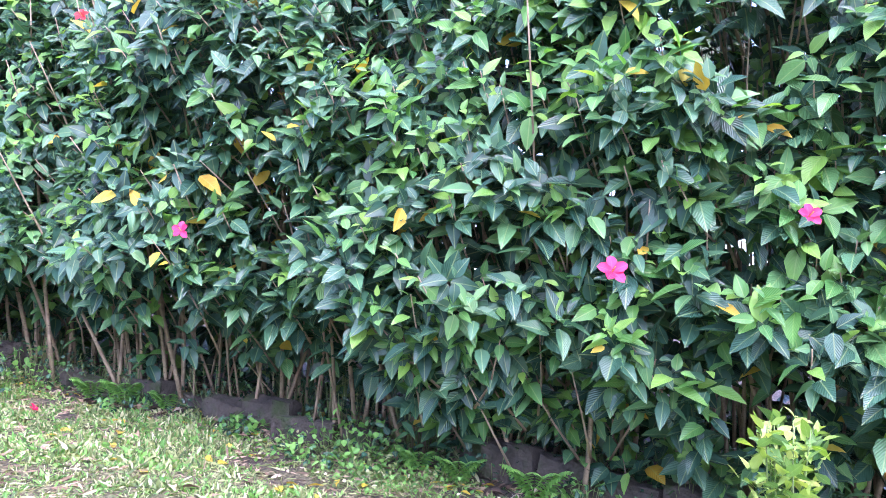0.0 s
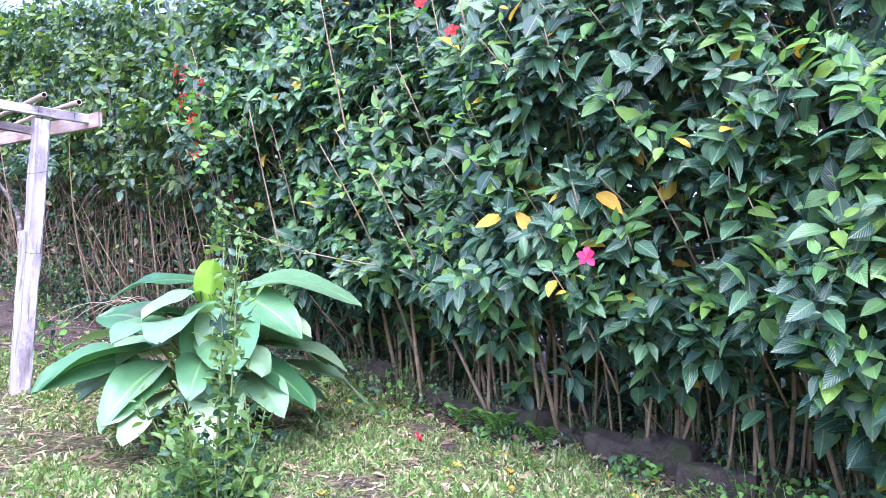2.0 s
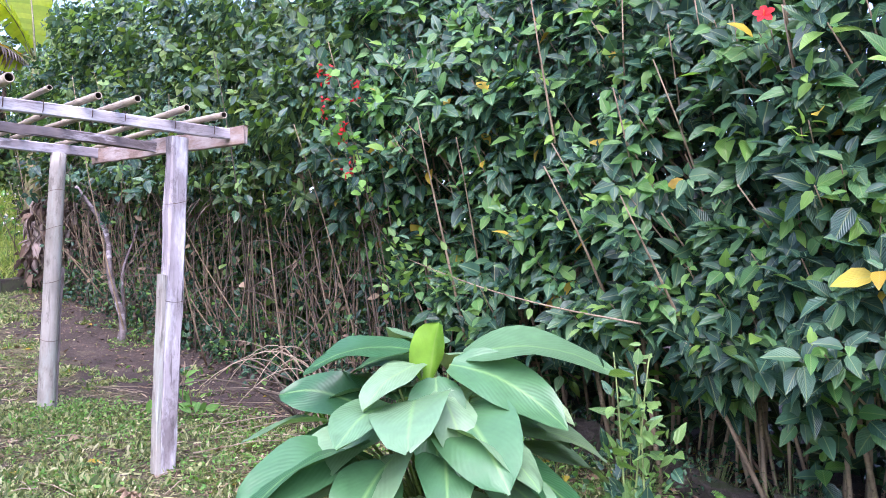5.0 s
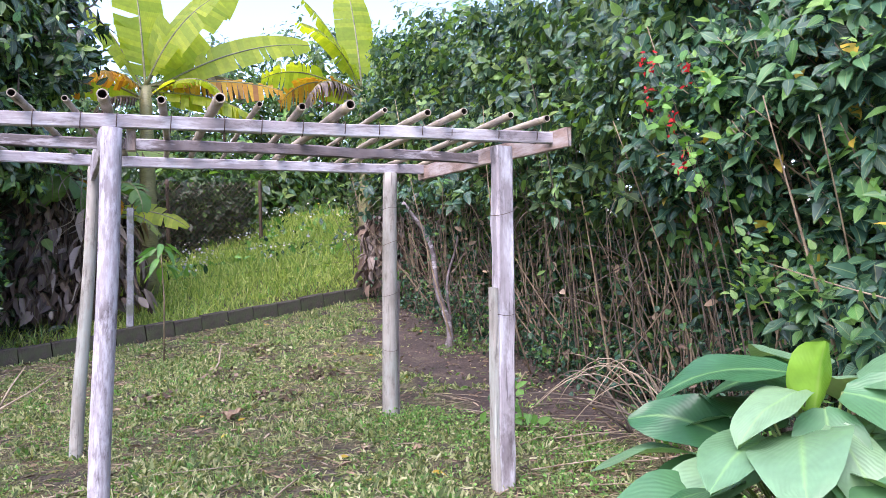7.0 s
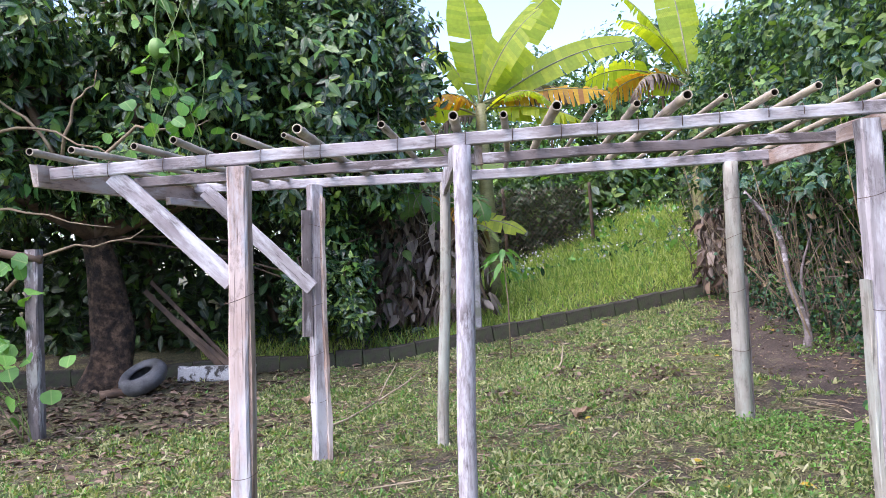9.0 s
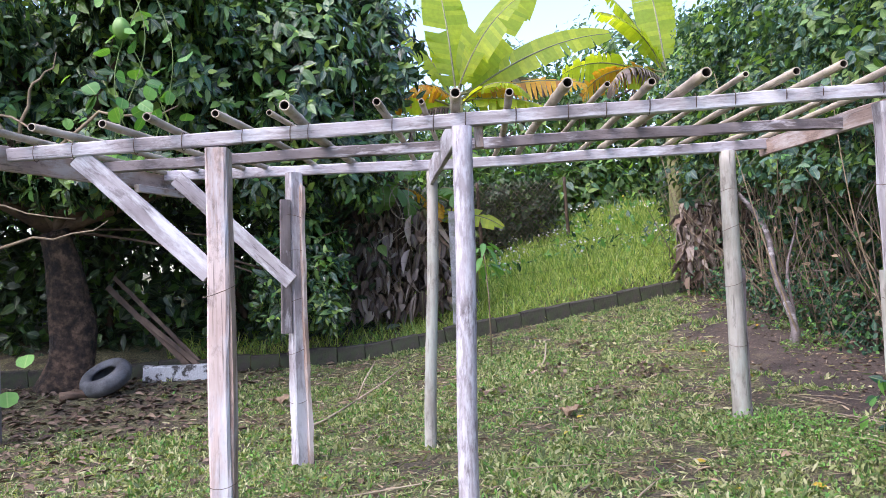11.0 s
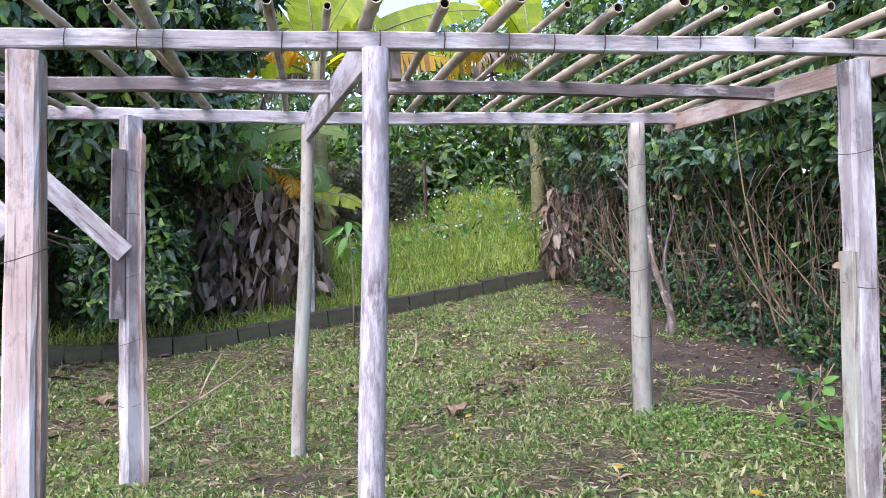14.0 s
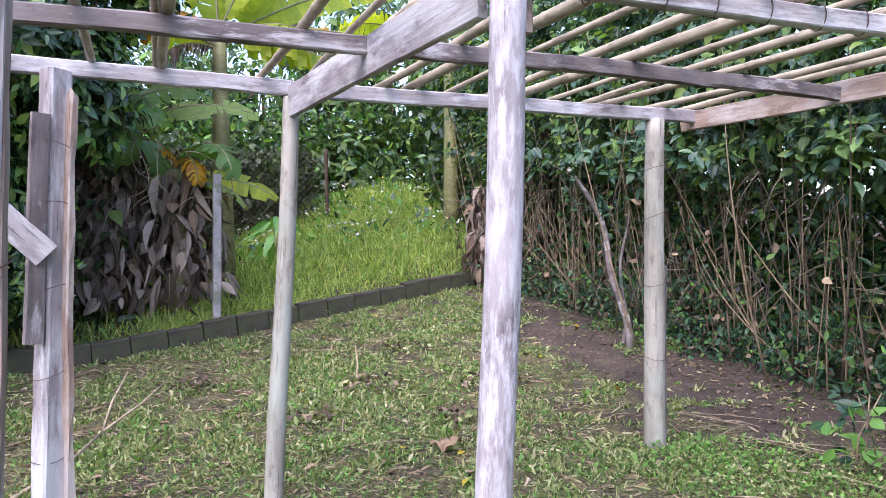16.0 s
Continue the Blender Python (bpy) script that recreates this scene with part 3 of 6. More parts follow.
    # braces
    timber("brace", (-2.13, 0.0, 2.315), (-1.42, 0.0, 1.6), 0.035, 0.12, M_GREY, top, "flat grey diagonal brace", 0.005, seed=22)
    timber("brace", (-2.3, 1.96, 2.44), (-1.4, 1.955, 1.52), 0.03, 0.13, M_GREY, top, "flat grey diagonal brace", 0.004, seed=23)
    # rafters
    spots = (-2.41, -2.19, -1.84, -1.57, -1.23, -0.96, -0.86, -0.39, -0.16, 0.02, 0.30, 0.59, 0.80, 1.04, 1.295, 1.51, 1.79, 1.99, 2.32, 2.6)
    for i, x in enumerate(spots):
        j = ((i * 37) % 11 - 5) / 5
        r = 0.029 if x in (-0.86, 0.02, 0.59, 1.295) else 0.0165 if x in (-0.16, 0.80, 1.51, -0.96) else 0.0225
        bamboo((x, -0.34 + 0.06 * j, 2.4 + r), (x + 0.06 * j + 0.03, 2.5 + 0.12 * j, 2.475 - 0.012 * x + r), r, top, i)
    # wire ties round the front beam
    for i, x in enumerate(spots[::1]):
        pts = [(x + 0.05 + 0.004 * math.sin(k), -0.012 + 0.037 * math.cos(k), 2.352 + 0.052 * math.sin(k)) for k in np.linspace(0, 6.4, 14)]
        v, f = tubes([(pts, [0.0028] * 14)], 4)
        mesh_part("wire_tie", v, f, M_WIRE, top)
    # wire loops left on the posts
    for x, y, r, heights in ((-1.4, 2.06, 0.085, (0.55, 0.95, 1.35, 1.75, 2.05)), (2.255, 2.15, 0.082, (0.75, 1.25, 1.7, 2.0)), (-1.385, 0.0, 0.09, (0.45, 1.5)), (2.385, 0.0, 0.088, (1.2, 1.85))):
        for k, z in enumerate(heights):
            lean = (z - 1.3) * (0.04 if x < 0 else 0.025)
            pts = [(x + lean + r * math.cos(a) * 1.02, y + r * math.sin(a), z + 0.03 * math.sin(a + k)) for a in np.linspace(0, 6.6, 16)]
            v, f = tubes([(pts, [0.0022] * 16)], 4)
            mesh_part("wire_loop", v, f, M_WIRE, top)
    return top


build_pergola()


# ---- low block wall ----
def build_wall():
    top = thing("low_wall", (0, wall_y(0), lie(0, wall_y(0))), "low wall of mossy grey concrete blocks", "wall", kind="structure")
    x = -9.0
    i = 0
    while x < 3.7:
        x1 = x + 0.385
        if x1 < 3.95:
            ya, yb = wall_y(x), wall_y(x1)
            za, zb = lie(x, ya - 0.12), lie(x1, yb - 0.12)
            rise = 0.012 * rng.normal()
            timber("block", (x, ya, za + 0.1 + rise), (x1 - 0.006, yb + 0.008 * rng.normal(), zb + 0.1 + rise), 0.14, 0.27, M_BLOCK, top, "", 0.006, seed=i)
            i += 1
        x += 0.395
    return top


build_wall()


# ---- hedge ----
def hedge_front(y, z):
    """x of the leafy face of the hedge at height z over the lawn."""
    f = 3.75 + 0.32 * step(y, -4.2, -2.6) - 0.15 * step(y, -1.2, 0.5)
    f += 0.75 * (1 - step(z, 0.35, 1.15)) + 0.3 * step(z, 2.4, 3.6)
    f += 0.75 * step(y, -1.2, 0.3) * (1 - step(z, 1.3, 2.2))
    return f + 0.3 * noise.noise((y * 0.9, z * 0.9, 2.0)) + 0.14 * noise.noise((y * 2.6, z * 2.6, 5.0))


def whorl(P, A, count, size, out=0.9, fall=0.3, lead=0.35, spacing=0.028, ratio=0.58):
    """Leaves set spirally along twigs that end at P with axis A; gives base, direction, upper side, length, width, rank from the tip."""
    n = len(P)
    A = A / np.linalg.norm(A, axis=1)[:, None]
    ref = np.where(np.abs(A[:, 2:3]) > 0.9, np.array([[1.0, 0, 0]]), np.array([[0, 0, 1.0]]))
    e1 = np.cross(A, ref); e1 /= np.linalg.norm(e1, axis=1)[:, None]
    e2 = np.cross(A, e1)
    out_p, out_d, out_n, out_l, out_w, rank = [], [], [], [], [], []
    turn = rng.uniform(0, 6.28, n)
    for k in range(count):
        a = turn + k * 2.4 + rng.normal(0, 0.25, n)
        r = e1 * np.cos(a)[:, None] + e2 * np.sin(a)[:, None]
        fwd = lead + 0.6 * max(0, 1 - k / 3)
        d = A * fwd + r * out + rng.normal(0, 0.16, (n, 3))
        d[:, 2] -= fall * (0.4 + 0.15 * k)
        out_p.append(P - A * (spacing * k * rng.uniform(0.7, 1.4, n))[:, None] + r * 0.015)
        out_d.append(d)
        out_n.append(A + np.array([0, 0, 0.55]) + rng.normal(0, 0.22, (n, 3)))
        ln = size * (0.45 + 0.55 * min(1, k / 3)) * rng.uniform(0.72, 1.2, n)
        out_l.append(ln); out_w.append(ln * ratio * rng.uniform(0.85, 1.15, n)); rank.append(np.full(n, k))
    return tuple(np.concatenate(v) for v in (out_p, out_d, out_n, out_l, out_w, rank))


def flower(name, at, facing, size, mat, parent, label):
    """A five-petalled flower with a stamen column."""
    f = Vector(facing).normalized()
    a = f.orthogonal().normalized(); b = f.cross(a)
    D, N = [], []
    for k in range(5):
        t = 6.2832 * k / 5
        r = a * math.cos(t) + b * math.sin(t)
        D.append(r + f * (0.7 + 0.3 * math.sin(k * 2.1))); N.append(f - r * 0.3)
    ob = leaves(name, [at] * 5, D, N, size, size * 0.72, [mat], parent=parent, label=label, droop=0.35, rows=((0.3, 0.6), (0.65, 1.0), (0.9, 0.75)), fold=0.5)
    v, fc = tubes([([Vector(at), Vector(at) + f * size * 0.9], [size * 0.04, size * 0.03])], 5)
    mesh_part("stamen", v, fc, M_YEL, ob)
    return ob


def hibiscus(y0, i, width=1.08):
    bx = 5.0
    top = thing("hibiscus_shrub", (bx, y0, lie(bx, y0)), "tall hibiscus shrub with glossy dark green leaves in a hedge", "shrub", "hibiscus hedge")
    g = lie(4.6, y0)
    n = 560
    ys = y0 + rng.uniform(-width / 2, width / 2, n)
    zs = 0.3 + 3.7 * rng.uniform(0, 1, n) ** 0.9
    inner = rng.uniform(0, 1, n) < 0.3
    depth = np.where(inner, rng.uniform(0.25, 1.2, n), rng.exponential(0.11, n))
    xs = np.array([hedge_front(y, z) for y, z in zip(ys, zs)]) + depth - 0.06
    gaps = np.array([noise.noise((y * 2.3, z * 2.6, 31)) for y, z in zip(ys, zs)]) + rng.normal(0, 0.12, n) < -0.2
    bare_foot = (1.1 if y0 > -5.9 else 0.35) - 0.25 * (y0 > -2.0)
    low = rng.uniform(0, 1, n) < np.clip((bare_foot - zs) * 1.8, 0, 0.92)
    P = np.stack([xs, ys, g + zs], 1)[~low & (~gaps | inner)]
    n = len(P)
    A = np.stack([-0.8 + rng.normal(0, 0.3, n), -0.15 + rng.normal(0, 0.42, n), 0.5 + rng.normal(0, 0.35, n)], 1)
    p, d, u, ln, w, rank = whorl(P, A, 9, 0.155, out=1.0, fall=0.2, lead=0.3, ratio=0.54, spacing=0.03)
    bright = np.tile(rng.uniform(0, 1, n) < (0.36 if y0 > -6.0 else 0.6), 9)
    mi = np.where((rank < 4) & bright, 1, 0)
    mi = np.where(rng.uniform(0, 1, len(mi)) < 0.008, 2, mi)
    leaves("foliage", p, d, u, ln, w, [M_HIB, M_HIBY, M_YEL], mi, top, "glossy dark green leaves with paler young tips", droop=0.24, fold=0.3)
    # stems
    paths = []
    for k in range(20):
        b = np.array([bx + rng.normal(0, 0.2), y0 + rng.uniform(-0.5, 0.5), g - 0.02])
        t = b + np.array([rng.normal(-0.45, 0.4), rng.normal(0, 0.3), rng.uniform(1.6, 3.3)])
        m = (b + t) / 2 + np.array([rng.normal(0.12, 0.12), rng.normal(0, 0.1), 0])
        s = np.linspace(0, 1, 9)[:, None]
        c = (1 - s) ** 2 * b + 2 * s * (1 - s) * m + s ** 2 * t
        r0 = rng.uniform(0.009, 0.02)
        paths.append((c, np.linspace(r0, 0.004, 9)))
    for q, a in zip(P[::4], A[::4]):
        b = q + np.array([rng.uniform(0.3, 0.7), rng.normal(0, 0.12), -rng.uniform(0.25, 0.6)])
        paths.append((np.array([b, (b + q) / 2 + [0.06, 0, -0.05], q]), [0.008, 0.006, 0.003]))
    v, f = tubes(paths, 5)
    tagged(mesh_part("branchwork", v, f, M_STEM, top, "thin brown upright stems"), kind="stuff")
    return top


HEDGE = [hibiscus(-9.4 + 1.06 * i, i) for i in range(10)]
for (x, y, z), mat, size in (((3.56, -4.6, 1.22), M_PETAL, 0.055), ((3.46, -7.06, 1.07), M_PETAL, 0.066), ((3.78, -3.38, 2.67), M_RED, 0.05), ((3.75, -4.1, 2.9), M_RED, 0.05), ((3.42, -7.79, 1.3), M_PETAL, 0.05), ((3.85, -3.0, 2.95), M_RED, 0.05)):
    owner = min(HEDGE, key=lambda o: abs(o.location.y - y))
    flower("flower", (x, y, z), (-0.9, -0.4, 0.35), size, mat, owner, "open pink hibiscus flower" if mat is M_PETAL else "half-open red flower")


def dry_screen(y0, i):
    """A shrub of the bare stretch: dry brown stems under a leafy overhang."""
    bx = 4.75 - 0.09 * max(0, y0 - 1.5)
    top = thing("overgrown_shrub", (bx, y0, lie(bx, y0)), "overgrown shrub with dry bare stems under a dark leafy top", "shrub", "overgrown hedge")
    g = lie(bx, y0)
    paths = []
    pale = []
    for k in range(30):
        b = np.array([bx + rng.normal(0.05, 0.28), y0 + rng.uniform(-0.55, 0.55), g - 0.02])
        t = b + np.array([rng.normal(-0.15, 0.4), rng.normal(0, 0.45), rng.uniform(0.9, 3.4)])
        m = (b + t) / 2 + rng.normal(0, 0.14, 3)
        s = np.linspace(0, 1, 8)[:, None]
        (paths if k % 5 < 2 else pale).append(((1 - s) ** 2 * b + 2 * s * (1 - s) * m + s ** 2 * t, np.linspace(rng.uniform(0.005, 0.016), 0.003, 8)))
    v, f = tubes(pale, 5)
    tagged(mesh_part("cane_thicket", v, f, M_STEM, top, "upright tan canes"), kind="stuff")
    for k in range(30):
        b = np.array([bx + rng.uniform(-0.7, 0.25), y0 + rng.uniform(-0.5, 0.5), g + rng.uniform(0.6, 2.2)])
        t = b + np.array([rng.uniform(-0.6, 0.2), rng.uniform(-0.6, 0.6), rng.uniform(-0.9, 0.25)])
        m = (b + t) / 2 + np.array([0, 0, rng.uniform(0, 0.25)])
        s = np.linspace(0, 1, 7)[:, None]
        paths.append(((1 - s) ** 2 * b + 2 * s * (1 - s) * m + s ** 2 * t, np.linspace(0.006, 0.002, 7)))
    v, f = tubes(paths, 5)
    tagged(mesh_part("branchwork", v, f, M_DSTEM, top, "dry brown bare stems"), kind="stuff")
    n = 175
    zs = 1.85 + 2.6 * rng.uniform(0, 1, n) ** 0.9
    ys = y0 + rng.uniform(-0.6, 0.6, n)
    xs = bx - 0.95 + 0.22 * np.abs(zs - 2.6) + rng.exponential(0.28, n) + np.array([0.25 * noise.noise((y * 1.1, z * 1.1, 9)) for y, z in zip(ys, zs)]) + 0.03 * y0
    P = np.stack([xs, ys, g + zs], 1)
    A = np.stack([-0.7 + rng.normal(0, 0.4, n), rng.normal(0, 0.5, n), 0.35 + rng.normal(0, 0.4, n)], 1)
    p, d, u, ln, w, rank = whorl(P, A, 9, 0.14, fall=0.45)
    mi = rng.choice(3, len(p), p=[0.5, 0.35, 0.15])
    leaves("foliage", p, d, u, ln, w, [M_BLUE, M_FAR, M_PALE], mi, top, "bluish and olive green glossy leaves")
    n = 760
    P = np.stack([bx + 0.35 + rng.normal(0, 0.34, n), y0 + rng.uniform(-0.6, 0.6, n), g + rng.uniform(0.05, 2.4, n)], 1)
    leaves("shaded_leaves", P, dirs(n, -0.2), dirs(n, 0.8), rng.uniform(0.06, 0.13, n), rng.uniform(0.035, 0.07, n), [M_HIB, M_DRY, M_PALE], rng.choice(3, n, p=[0.6, 0.18, 0.22]), top, "sparse leaves among the stems")
    return top


for i in range(8):
    dry_screen(1.0 + 1.05 * i, i)


def foot_growth():
    n = 9000
    y = rng.uniform(-0.6, 8.6, n)
    lump = np.array([noise.noise((a * 1.3, 3.0, 44)) for a in y])
    x = 4.55 - 0.09 * np.maximum(0, y - 1.5) - np.abs(rng.normal(0, 0.22, n)) * (1 + lump) + 0.25
    z = np.array([lie(a, b) for a, b in zip(x, y)]) + rng.uniform(0, 1, n) ** 1.6 * (0.55 + 0.7 * np.clip(lump, -0.4, 1))
    ob = leaves("foot_growth", np.stack([x, y, z], 1), dirs(n, 0.1), dirs(n, 1.0), rng.uniform(0.04, 0.1, n), rng.uniform(0.02, 0.05, n), [M_HIB, M_BLUE, M_LITTER, M_WEED], rng.choice(4, n, p=[0.45, 0.3, 0.17, 0.08]))
    return tagged(ob, "dark low growth at the foot of the dry hedge", "shrubbery", kind="stuff")


foot_growth()


def background_hedge():
    """Loose growth behind the hedge."""
    n = 44000
    ys = rng.uniform(-11, 12, n)
    P = np.stack([5.55 + rng.exponential(0.5, n) - 0.05 * np.maximum(ys, 0) * 2, ys, -0.3 + 5.2 * rng.uniform(0, 1, n)], 1)
    keep = np.array([noise.noise((p[1] * 0.7, p[2] * 0.8, 11)) for p in P]) > -0.5
    P = P[keep]
    n = len(P)
    ob = leaves("far_growth", P, dirs(n, -0.2), dirs(n, 0.9), rng.uniform(0.14, 0.3, n), rng.uniform(0.08, 0.16, n), [M_FAR, M_HIB, M_DARK], np.where(rng.uniform(0, 1, n) < np.where(P[:, 1] > 0.5, 0.5, 0.14), 0, rng.choice([1, 2], n)))
    return tagged(ob, "loose green growth in a neighbouring plot behind the hedge", "shrubbery", kind="stuff")


background_hedge()


def salvia_vine():
    g = lie(3.9, 0)
    top = thing("flowering_vine", (4.1, -0.1, g), "climbing vine with scarlet flower spikes over the hedge", "vine")
    paths, heads = [], []
    for k, (y, z, x) in enumerate(((-0.02, 2.92, 3.58), (-0.4, 2.75, 3.62), (-0.25, 2.45, 3.62), (0.15, 2.7, 3.7), (-0.3, 2.2, 3.66), (0.25, 3.0, 3.75))):
        b, t = np.array([4.3, y * 0.5 - 0.1, g]), np.array([x, y, z])
        m = np.array([4.0, y * 0.7, z - 0.3])
        s = np.linspace(0, 1, 9)[:, None]
        paths.append(((1 - s) ** 2 * b + 2 * s * (1 - s) * m + s ** 2 * t, np.linspace(0.0045, 0.002, 9)))
        heads.append(t)
    v, f = tubes(paths, 5)
    tagged(mesh_part("branchwork", v, f, M_DSTEM, top), kind="stuff")
    P = np.concatenate([np.array(c)[rng.integers(4, 9, 26)] + rng.normal(0, 0.1, (26, 3)) for c, r in paths])
    n = len(P)
    leaves("foliage", P, dirs(n, -0.3) + np.array([-0.6, -0.2, 0]), dirs(n, 1.0), rng.uniform(0.06, 0.11, n), rng.uniform(0.05, 0.08, n), [M_WEED, M_HIB], np.where(rng.uniform(0, 1, n) < 0.4, 1, 0), top)
    for h in heads[:5]:
        n = 16
        P = h + np.stack([rng.normal(-0.03, 0.02, n), rng.normal(0, 0.025, n), rng.uniform(-0.1, 0.07, n)], 1)
        leaves("flower_spike", P, dirs(n, 0.1), dirs(n), 0.042, 0.018, [M_RED], parent=top, label="scarlet flower spike", kind="stuff")


salvia_vine()


# ---- stone edging under the hedge ----
def build_kerb():
    top = thing("stone_edging", (4.72, -4, lie(4.72, -4)), "dark mossy stone edging along the foot of the hedge", "edging", kind="structure")
    y, i = -9.6, 0
    while y < 0.6:
        L = 0.26 + 0.26 * rng.uniform()
        x0, x1 = 4.68 + 0.05 * rng.normal(), 4.68 + 0.05 * rng.normal()
        h = 0.15 + 0.12 * rng.uniform()
        if rng.uniform() < 0.15:
            y += 0.3
            continue
        timber("edging_stone", (x0, y, lie(x0, y) + h / 2 - 0.05), (x1, y + L - 0.02, lie(x1, y + L) + h / 2 - 0.05), 0.18, h, M_KERB, top, "", 0.05, seed=i + 40, notch=0.05)
        y += L; i += 1


build_kerb()


# ---- broad-leaved plant ----
def sheet(name, base, direction, length, width, mat, parent, label="", lift=0.15, fall=0.5, cup=0.1, wave=0.02, seed=0, normal=(0, 0, 1)):
    """One large leaf: blade arching from base along direction, tip falling, edges wavy."""
    d = Vector(direction).normalized()
    s = d.cross(Vector(normal)).normalized()
    u = s.cross(d)
    nu, nv = 11, 7
    verts, uvs = [], []
    for i in range(nu):
        k = i / (nu - 1)
        half = 0.5 * width * (math.sin(math.pi * (0.05 + 0.93 * k ** 0.85)) ** 0.6) * (1 if k < 0.999 else 0.3)
        c = Vector(base) + d * (length * k) + u * (lift * length * math.sin(k * 1.8)) - Vector((0, 0, 1)) * (fall * length * k ** 2.2)
        for j in range(nv):
            q = 2 * j / (nv - 1) - 1
            w = wave * math.sin(9 * k + seed * 2 + 3 * q) * abs(q) + 0.012 * noise.noise((k * 4, q * 2, seed * 1.0))
            verts.append(c + s * (half * q) + u * (cup * half * (abs(q) ** 1.4) * 2 + w))
            uvs.append((k, (q + 1) / 2))
    faces = [(i * nv + j, i * nv + j + 1, (i + 1) * nv + j + 1, (i + 1) * nv + j) for i in range(nu - 1) for j in range(nv - 1)]
    ob = mesh_part(name, verts, faces, mat, parent, label)
    layer = ob.data.uv_layers.new(name="UVMap")
    for loop in ob.data.loops:
        layer.data[loop.index].uv = uvs[loop.vertex_index]
    return ob


def broad_plant():
    cx, cy = 2.95, -2.0
    g = lie(cx, cy)
    top = thing("broad_leaved_plant", (cx, cy, g), "low clump of large ribbed bright green leaves on the lawn", "plant")
    stems = []
    # azimuth, reach of the leaf base, height of the base, length, elevation of the blade
    rows = [(k * 33 + 8, 0.34, 0.36 + 0.06 * (k % 3), 0.58, -20) for k in range(11)]
    rows += [(k * 30 + 25, 0.28, 0.56 + 0.06 * (k % 3), 0.58, -14) for k in range(12)]
    rows += [(k * 40 + 12, 0.2, 0.76 + 0.05 * (k % 2), 0.6, -4) for k in range(9)]
    rows += [(315, 0.16, 1.02, 0.78, -6), (288, 0.12, 0.98, 0.62, -2), (150, 0.1, 1.04, 0.6, 4), (118, 0.12, 1.0, 0.6, 6), (190, 0.12, 0.98, 0.5, -2), (60, 0.1, 1.05, 0.62, 8), (10, 0.12, 1.0, 0.66, 4), (232, 0.14, 0.92, 0.52, -48), (262, 0.2, 0.86, 0.5, -30)]
    rows += [(140, 0.42, 0.62, 0.62, 4), (158, 0.46, 0.54, 0.66, 0), (176, 0.44, 0.6, 0.58, -8), (196, 0.4, 0.52, 0.6, -14), (128, 0.38, 0.7, 0.5, 10)]
    rows += [(230, 0.1, 0.88, 0.34, 80), (325, 0.5, 0.5, 0.6, -18)]
    for i, (az, reach, z, L, elev) in enumerate(rows):
        a = radians(az + rng.normal(0, 6))
        stretch = 1.0
        out = Vector((math.cos(a), math.sin(a), 0))
        side = Vector((-out.y, out.x, 0))
        b = Vector((cx, cy, g + z)) + out * reach * stretch + side * rng.normal(0, 0.05)
        e = radians(elev + rng.normal(0, 7))
        L *= rng.uniform(0.84, 1.14)
        sheet("large_leaf", b, out * math.cos(e) + Vector((0, 0, math.sin(e))) + side * rng.normal(0, 0.12), L, L * rng.uniform(0.54, 0.68), M_BIG if elev < 40 else M_NEWL, top, "" if elev < 40 else "young lime-green upright leaf", 0.1, 0.3 if elev < 40 else 0.02, 0.05 if elev < 40 else 0.5, 0.014, i, (-out * 0.4 + Vector((0, 0, 1))) if elev > 40 else (side * rng.normal(0, 0.25) + Vector((0, 0, 1))))
        f = Vector((cx, cy, g - 0.02)) + out * 0.12 * reach + side * rng.normal(0, 0.06)
        s = np.linspace(0, 1, 7)[:, None]
        m = np.array(f * 0.5 + b * 0.5 + Vector((0, 0, 0.14)) - out * 0.06)
        one = ((1 - s) ** 2 * np.array(f) + 2 * s * (1 - s) * m + s ** 2 * np.array(b), np.linspace(0.014, 0.008, 7))
        v, q = tubes([one], 6)
        mesh_part("stalk", v, q, M_GSTEM, top)
    n = 14
    P = np.stack([cx + rng.normal(0, 0.3, n), cy + rng.normal(0, 0.3, n), np.full(n, g + 0.04)], 1)
    P[:, 2] = [lie(a, b) + 0.02 for a, b in P[:, :2]]
    leaves("withered_leaves", P, dirs(n) * [1, 1, 0.2], dirs(n, 2.0), 0.25, 0.1, [M_DRY], parent=top, label="withered brown leaves at the foot")


broad_plant()


